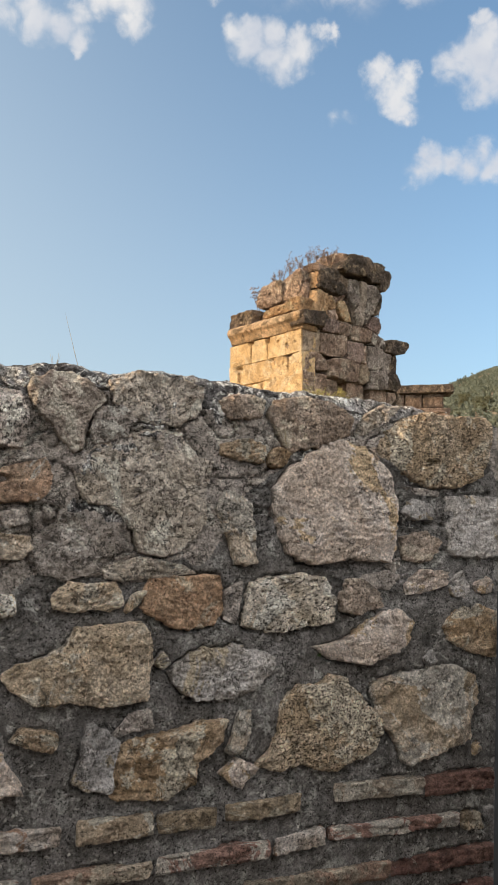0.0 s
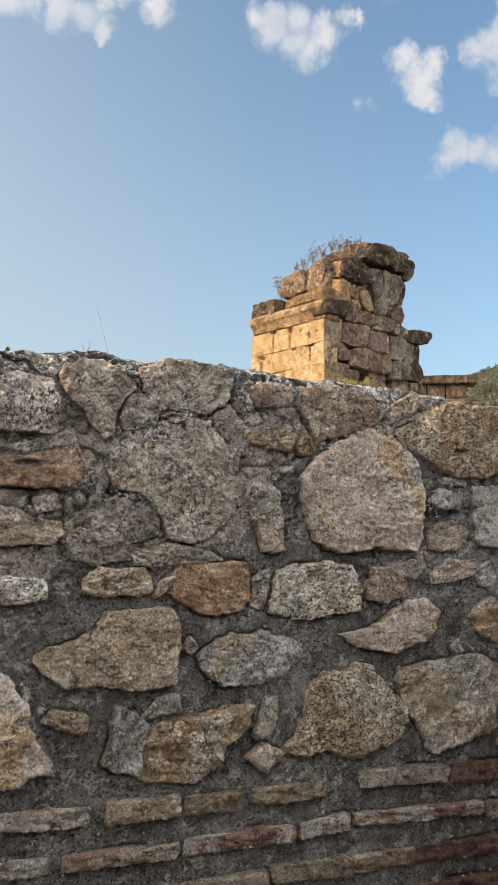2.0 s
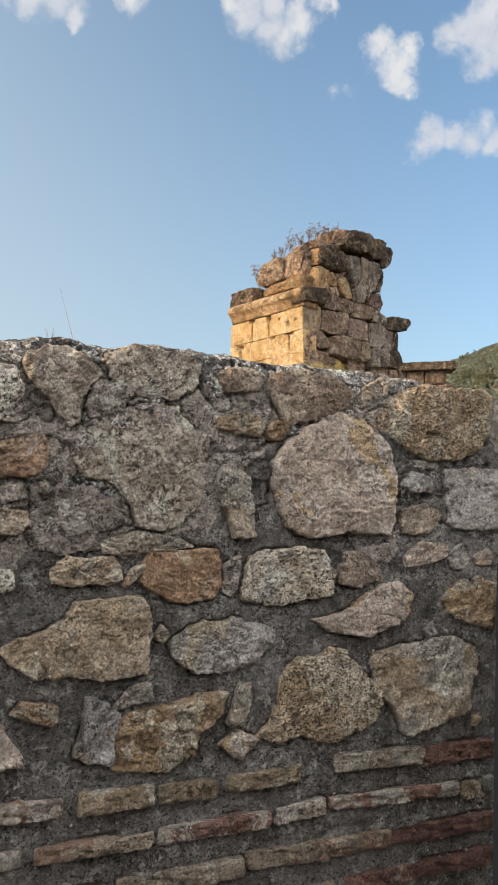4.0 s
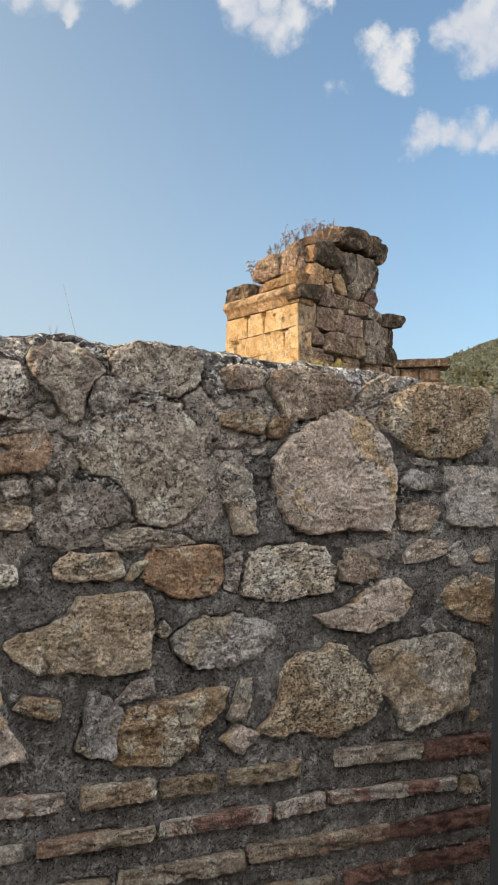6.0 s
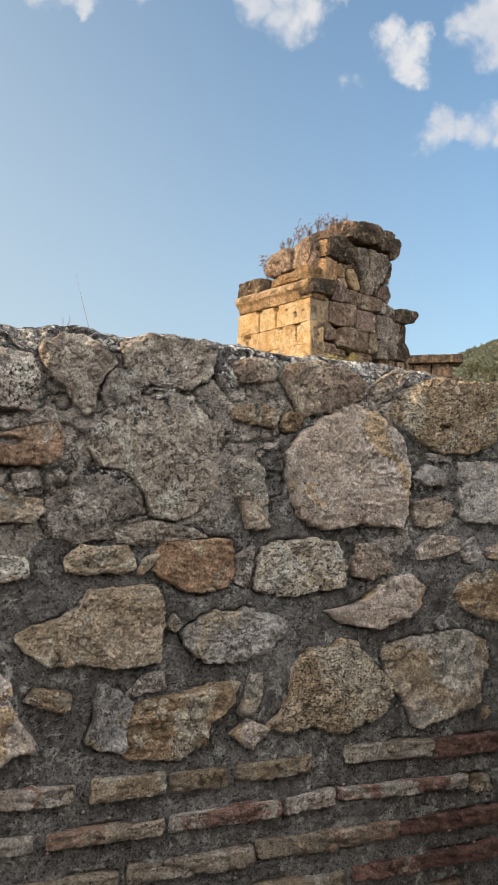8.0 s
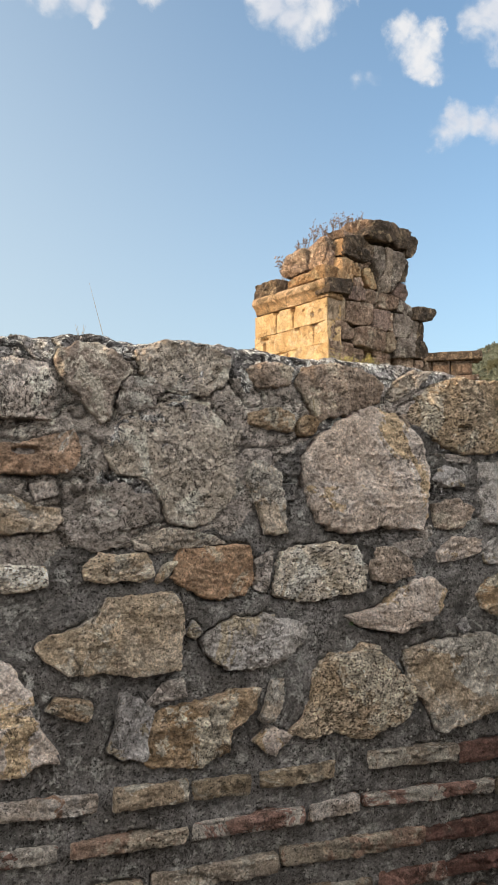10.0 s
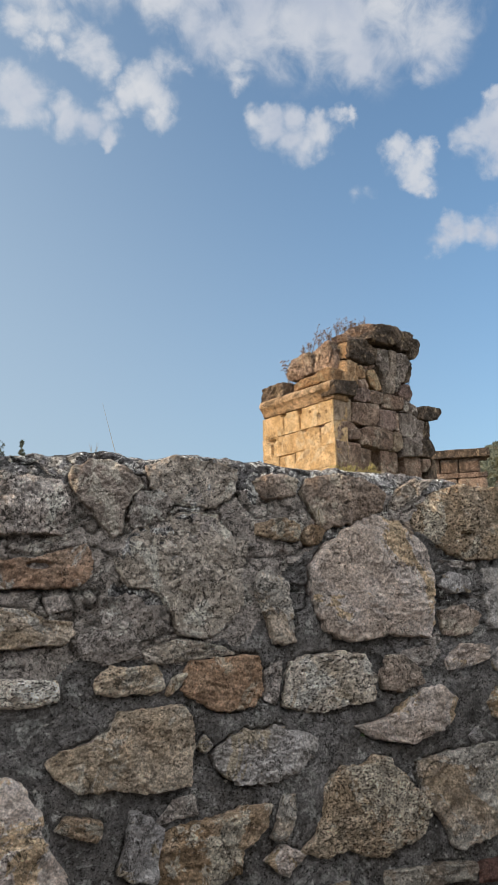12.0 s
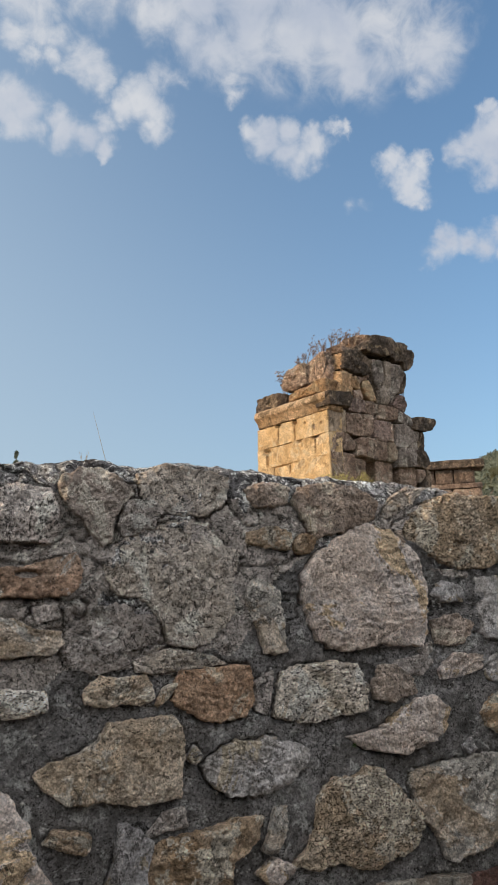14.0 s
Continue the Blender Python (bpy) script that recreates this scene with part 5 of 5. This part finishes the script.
low_block("coping_slab", -1.2, 2.48, -0.35, 0.9, 9.66, 10.08, CRUSTED, rough=0.07, rnd=0.2, n=20)
for u0, u1 in ((-1.0, 0.1), (0.1, 1.0), (1.0, 2.05)):
    low_block("stone_block", u0 + 0.01, u1 - 0.01, -0.1, 0.8, 8.92, 9.66, WEATHERED, rough=0.05, rnd=0.15)
for z0 in (4.0, 5.6, 7.2):
    for u0 in (-1.9, -0.5, 0.9):
        low_block("stone_block", u0, u0 + 1.38, -0.12, 0.85, z0, min(z0 + 1.58, 8.66), WEATHERED, rough=0.05, rnd=0.1)
low_block("stone_block", -1.4, 2.33, -0.16, 0.9, 8.66, 8.92, WEATHERED, rough=0.05, rnd=0.2)


# ---------------------------------------------------------------- trees
def leaf_cloud(rng, centres, per, spread, size):
    """Small leaf-tuft triangles scattered round clump centres."""
    c = np.repeat(np.array(centres), per, 0)
    n = len(c)
    d = rng.normal(0, 1, (n, 3))
    d /= np.linalg.norm(d, axis=1)[:, None]
    pos = c[:, :3] + d * (c[:, 3] * spread * rng.uniform(0.3, 1.0, n) ** 0.5)[:, None]
    a = rng.normal(0, 1, (n, 3)) * size * 0.6
    b = rng.normal(0, 1, (n, 3)) * size * 0.6
    v = np.stack([pos - a * 0.5, pos + a * 0.5, pos + b], 1).reshape(-1, 3)
    return v, np.arange(n * 3).reshape(-1, 3).tolist()


def tree(x, y, height, width, foliage, shape, seed, label):
    rng = np.random.RandomState(seed)
    z = float(ground_z(np.array([x]), np.array([y]))[0]) - 0.1
    ob = new("tree")
    ob.matrix_basis = pose(x, y, z)
    tagged(ob, label, "tree", group="trees beyond the wall")
    verts, faces = [], []
    limbs = [((0, 0, 0), (0.05 * width, 0, height * 0.8), 0.018 * height)]
    for i in range(6):
        a = i * 2.4
        zb = height * (0.25 + 0.09 * i)
        limbs.append(((0, 0, zb), (math.cos(a) * width * 0.35, math.sin(a) * width * 0.35, zb + height * 0.16), 0.006 * height))
    for p0, p1, rad in limbs:
        p0, p1 = Vector(p0), Vector(p1)
        o = len(verts)
        for p, rr in ((p0, rad), (p1, rad * 0.3)):
            for k in range(6):
                verts.append((p.x + rr * math.cos(k * 1.047), p.y + rr * math.sin(k * 1.047), p.z))
        faces += [(o + k, o + (k + 1) % 6, o + 6 + (k + 1) % 6, o + 6 + k) for k in range(6)]
    part("trunk", mesh_from("trunk", verts, faces, BARK), ob)
    centres = []
    for i in range(60):
        f = rng.uniform(0.18, 1.0)
        if shape == "cone":
            rr = width * 0.5 * (1.03 - f) ** 0.8
        elif shape == "spire":
            rr = width * 0.5 * min(1, (1.02 - f) * 4)
        else:
            rr = width * 0.5 * math.sqrt(max(0.02, 1 - ((f - 0.62) / 0.42) ** 2))
        a, q = rng.uniform(0, 6.28), rr * rng.uniform(0.2, 1) ** 0.5
        centres.append((math.cos(a) * q, math.sin(a) * q, height * f, width * rng.uniform(0.07, 0.17)))
    v, f = leaf_cloud(rng, centres, 70, 1.0, max(width * 0.05, height * 0.016))
    part("crown", mesh_from("crown", v, f, foliage, False), ob)


tree(2.35, 38.6, 5.9, 1.4, PINE, "round", 1, "dark green pine crown showing over the wall")
tree(5.55, 58.0, 8.75, 0.55, PINE, "spire", 2, "slim dark cypress tip showing over the wall")
for i, (x, y, h, w) in enumerate(((68.0, 80.0, 1.9, 2.6), (72.0, 79.0, 2.5, 3.2), (76.0, 83.0, 3.4, 4.2), (84.0, 80.0, 3.6, 4.4), (65.0, 86.0, 1.6, 2.4), (80.0, 78.0, 3.2, 4.0), (75.0, 94.0, 2.4, 3.0), (90.0, 88.0, 4.0, 4.6), (70.0, 92.0, 1.7, 2.4), (83.0, 95.0, 3.6, 4.4))):
    tree(x, y, 0.45 * h, 0.7 * w, OLIVE, "round", 20 + i, "olive-green scrub tree on the dry slope")

# pine woods on the hillside
rng = np.random.RandomState(11)
wood_c = []
n_try = 0
while len(wood_c) < 9500 and n_try < 90000:
    n_try += 1
    az, rr = rng.uniform(24, 56), rng.uniform(75, 436)
    if rng.uniform() > (rr / 436) ** 0.7:
        continue
    x, y = rr * math.sin(radians(az)), rr * math.cos(radians(az)) - 1.4
    if vnoise(np.array([[x * 0.018, y * 0.018, 4.0]]))[0] > 0.12:
        continue
    wood_c.append((x, y, rng.uniform(0.6, 1.2) * min(1.0, max(0.3, rr / 380))))
wood_xy = np.array(wood_c)
wood_z = ground_z(wood_xy[:, 0], wood_xy[:, 1])
centres = []
for (x, y, k), z in zip(wood_c, wood_z):
    hgt = 2.6 * k
    for j in range(7):
        f = 0.15 + 0.8 * j / 6
        rr = 1.15 * k * (1.1 - f)
        centres.append((x + rng.uniform(-1, 1) * rr * 0.6, y + rng.uniform(-1, 1) * rr * 0.6, z + hgt * f, max(0.28, rr * 0.8)))
v, f = leaf_cloud(rng, centres, 13, 1.0, 0.34)
tagged(new("pine_woods", mesh_from("pine_woods", v, f, PINE, False)), "dark green pine woods covering the distant hillside", "woods", kind="stuff")


# ---------------------------------------------------------------- weeds and grass
def stalk(verts, faces, p0, p1, rad, bend=0.0, rng=None):
    p0, p1 = Vector(p0), Vector(p1)
    side = Vector((1, 0.3, 0)) * bend
    last = None
    for i in range(6):
        t = i / 5
        c = p0.lerp(p1, t) + side * math.sin(t * 3.14)
        o = len(verts)
        for k in range(3):
            rr = rad * (1 - 0.7 * t)
            verts.append((c.x + rr * math.cos(k * 2.09), c.y + rr * math.sin(k * 2.09), c.z))
        if last is not None:
            faces += [(last + k, last + (k + 1) % 3, o + (k + 1) % 3, o + k) for k in range(3)]
        last = o


def weed(x, y, z, height, stems, seed, material, label, category="weed", rad=0.006, heads=True, lean_x=0.0, spread=0.5):
    rng = np.random.RandomState(seed)
    ob = new("dry_weed")
    ob.matrix_basis = pose(x, y, z)
    tagged(ob, label, category, group="weeds on the masonry")
    verts, faces, tips = [], [], []
    for i in range(stems):
        a = rng.uniform(0, 6.28)
        h = height * rng.uniform(0.45, 1.0)
        tip = (math.cos(a) * h * spread * rng.uniform(0.1, 1) + lean_x * h, math.sin(a) * h * spread * rng.uniform(0.1, 1), h)
        stalk(verts, faces, (math.cos(a) * height * 0.06, math.sin(a) * height * 0.06, -0.02 * height - rad), tip, rad, h * rng.uniform(-0.06, 0.06))
        tips.append(tip)
        if heads:
            for j in range(4):
                t = rng.uniform(0.45, 1)
                b = tuple(c * t for c in tip)
                e = (b[0] + rng.uniform(-1, 1) * h * 0.18, b[1] + rng.uniform(-1, 1) * h * 0.18, b[2] + h * rng.uniform(0.05, 0.2))
                stalk(verts, faces, b, e, rad * 0.6)
                tips.append(e)
    part("tuft", mesh_from("tuft", verts, faces, material), ob)["kind"] = "stuff"
    if heads:
        v, f = leaf_cloud(rng, [(*t, height * 0.045) for t in tips], 7, 1.0, height * 0.05)
        part("seed_fluff", mesh_from("seed_fluff", v, f, material, False), ob)["kind"] = "stuff"
    return ob


def on_tower(u, v, z):
    p = pose(9.564, 16.0, 0, 0, 0, 21) @ Vector((u, v, z))
    return p.x, p.y, p.z


for i, (u, v, z, h, s) in enumerate(((0.5, 1.95, 8.55, 0.85, 11), (0.6, 1.55, 9.26, 0.5, 8), (0.55, 1.2, 9.28, 0.55, 9), (0.55, 0.85, 9.40, 0.6, 9), (0.6, 0.5, 9.42, 0.55, 9), (0.85, 0.4, 9.70, 0.5, 10), (1.1, 0.4, 9.78, 0.5, 10),
                                     (1.35, 0.3, 9.90, 0.5, 10), (1.6, 0.3, 9.90, 0.5, 10), (1.9, 0.3, 10.17, 0.35, 8), (2.6, 0.4, 10.16, 0.3, 5), (3.72, 0.1, 8.62, 0.35, 4), (0.3, 2.3, 8.42, 0.25, 5))):
    weed(*on_tower(u, v, z), h, s, 60 + i, WEED, "dry grey weeds with small seed heads on the masonry")
weed(0.324, 0.03, 1.985, 0.119, 1, 5, STRAW, "single dry grass stem on the wall top", "grass", 0.0007, False, -0.28, 0.02)
weed(0.274, 0.02, 1.982, 0.034, 5, 6, STRAW, "short dry grass tuft on the wall top", "grass", 0.0007, False, 0.0, 0.5)
for i, (x, y) in enumerate(((0.95, 0.24), (0.985, 0.26), (1.02, 0.25))):
    weed(x, y, 1.986, 0.06, 34, 7 + i, GREENWEED, "yellow-green weed tuft growing on the wall top", "weed", 0.0016, True, 0.0, 0.9)


def sprig(x, z, size, seed):
    """A few small leaves rooted in a mortar joint."""
    rng = np.random.RandomState(seed)
    ob = new("wall_plant")
    ob.matrix_basis = pose(x, -0.006, z)
    tagged(ob, "tiny green plant rooted in a mortar joint", "plant", group="plants in the wall")
    for i in range(9):
        a = rng.uniform(0, 6.28)
        reach = size * rng.uniform(0.4, 1.0)
        tip = Vector((math.cos(a) * reach, -0.004 - reach * 0.4, math.sin(a) * reach * 0.6))
        side = Vector((-math.sin(a), 0.2, math.cos(a))) * size * 0.16
        base = Vector((0, 0.006, 0))
        mid_p = base.lerp(tip, 0.6)
        part("leaf", mesh_from("leaf", [base, mid_p + side, tip, mid_p - side, mid_p + Vector((0, -0.0015, 0))], [(0, 1, 4), (1, 2, 4), (2, 3, 4), (3, 0, 4)], LEAF), ob)


sprig(0.711, 1.821, 0.011, 1)
sprig(0.813, 1.442, 0.009, 2)


def vine(x, z, reach, bend, label):
    """A thin dry stem hanging down over the wall's face."""
    ob = new("dry_vine")
    ob.matrix_basis = pose(x, -0.012, z)
    tagged(ob, label, "vine", group="dry vines on the wall")
    verts, faces = [], []
    stalk(verts, faces, (0, 0.014, 0), (reach[0] * 0.5, -0.004, -reach[1] * 0.5), 0.0016, bend)
    stalk(verts, faces, (reach[0] * 0.5, -0.004, -reach[1] * 0.5), (reach[0], 0.004, -reach[1]), 0.0013, -bend)
    part("stem", mesh_from("stem", verts, faces, STRAW), ob)


vine(0.716, 1.935, (0.040, 0.092), 0.006, "dry curved plant stem hanging over the stones")
vine(0.783, 1.925, (0.001, 0.070), 0.002, "dry straight plant stem hanging over the stones")
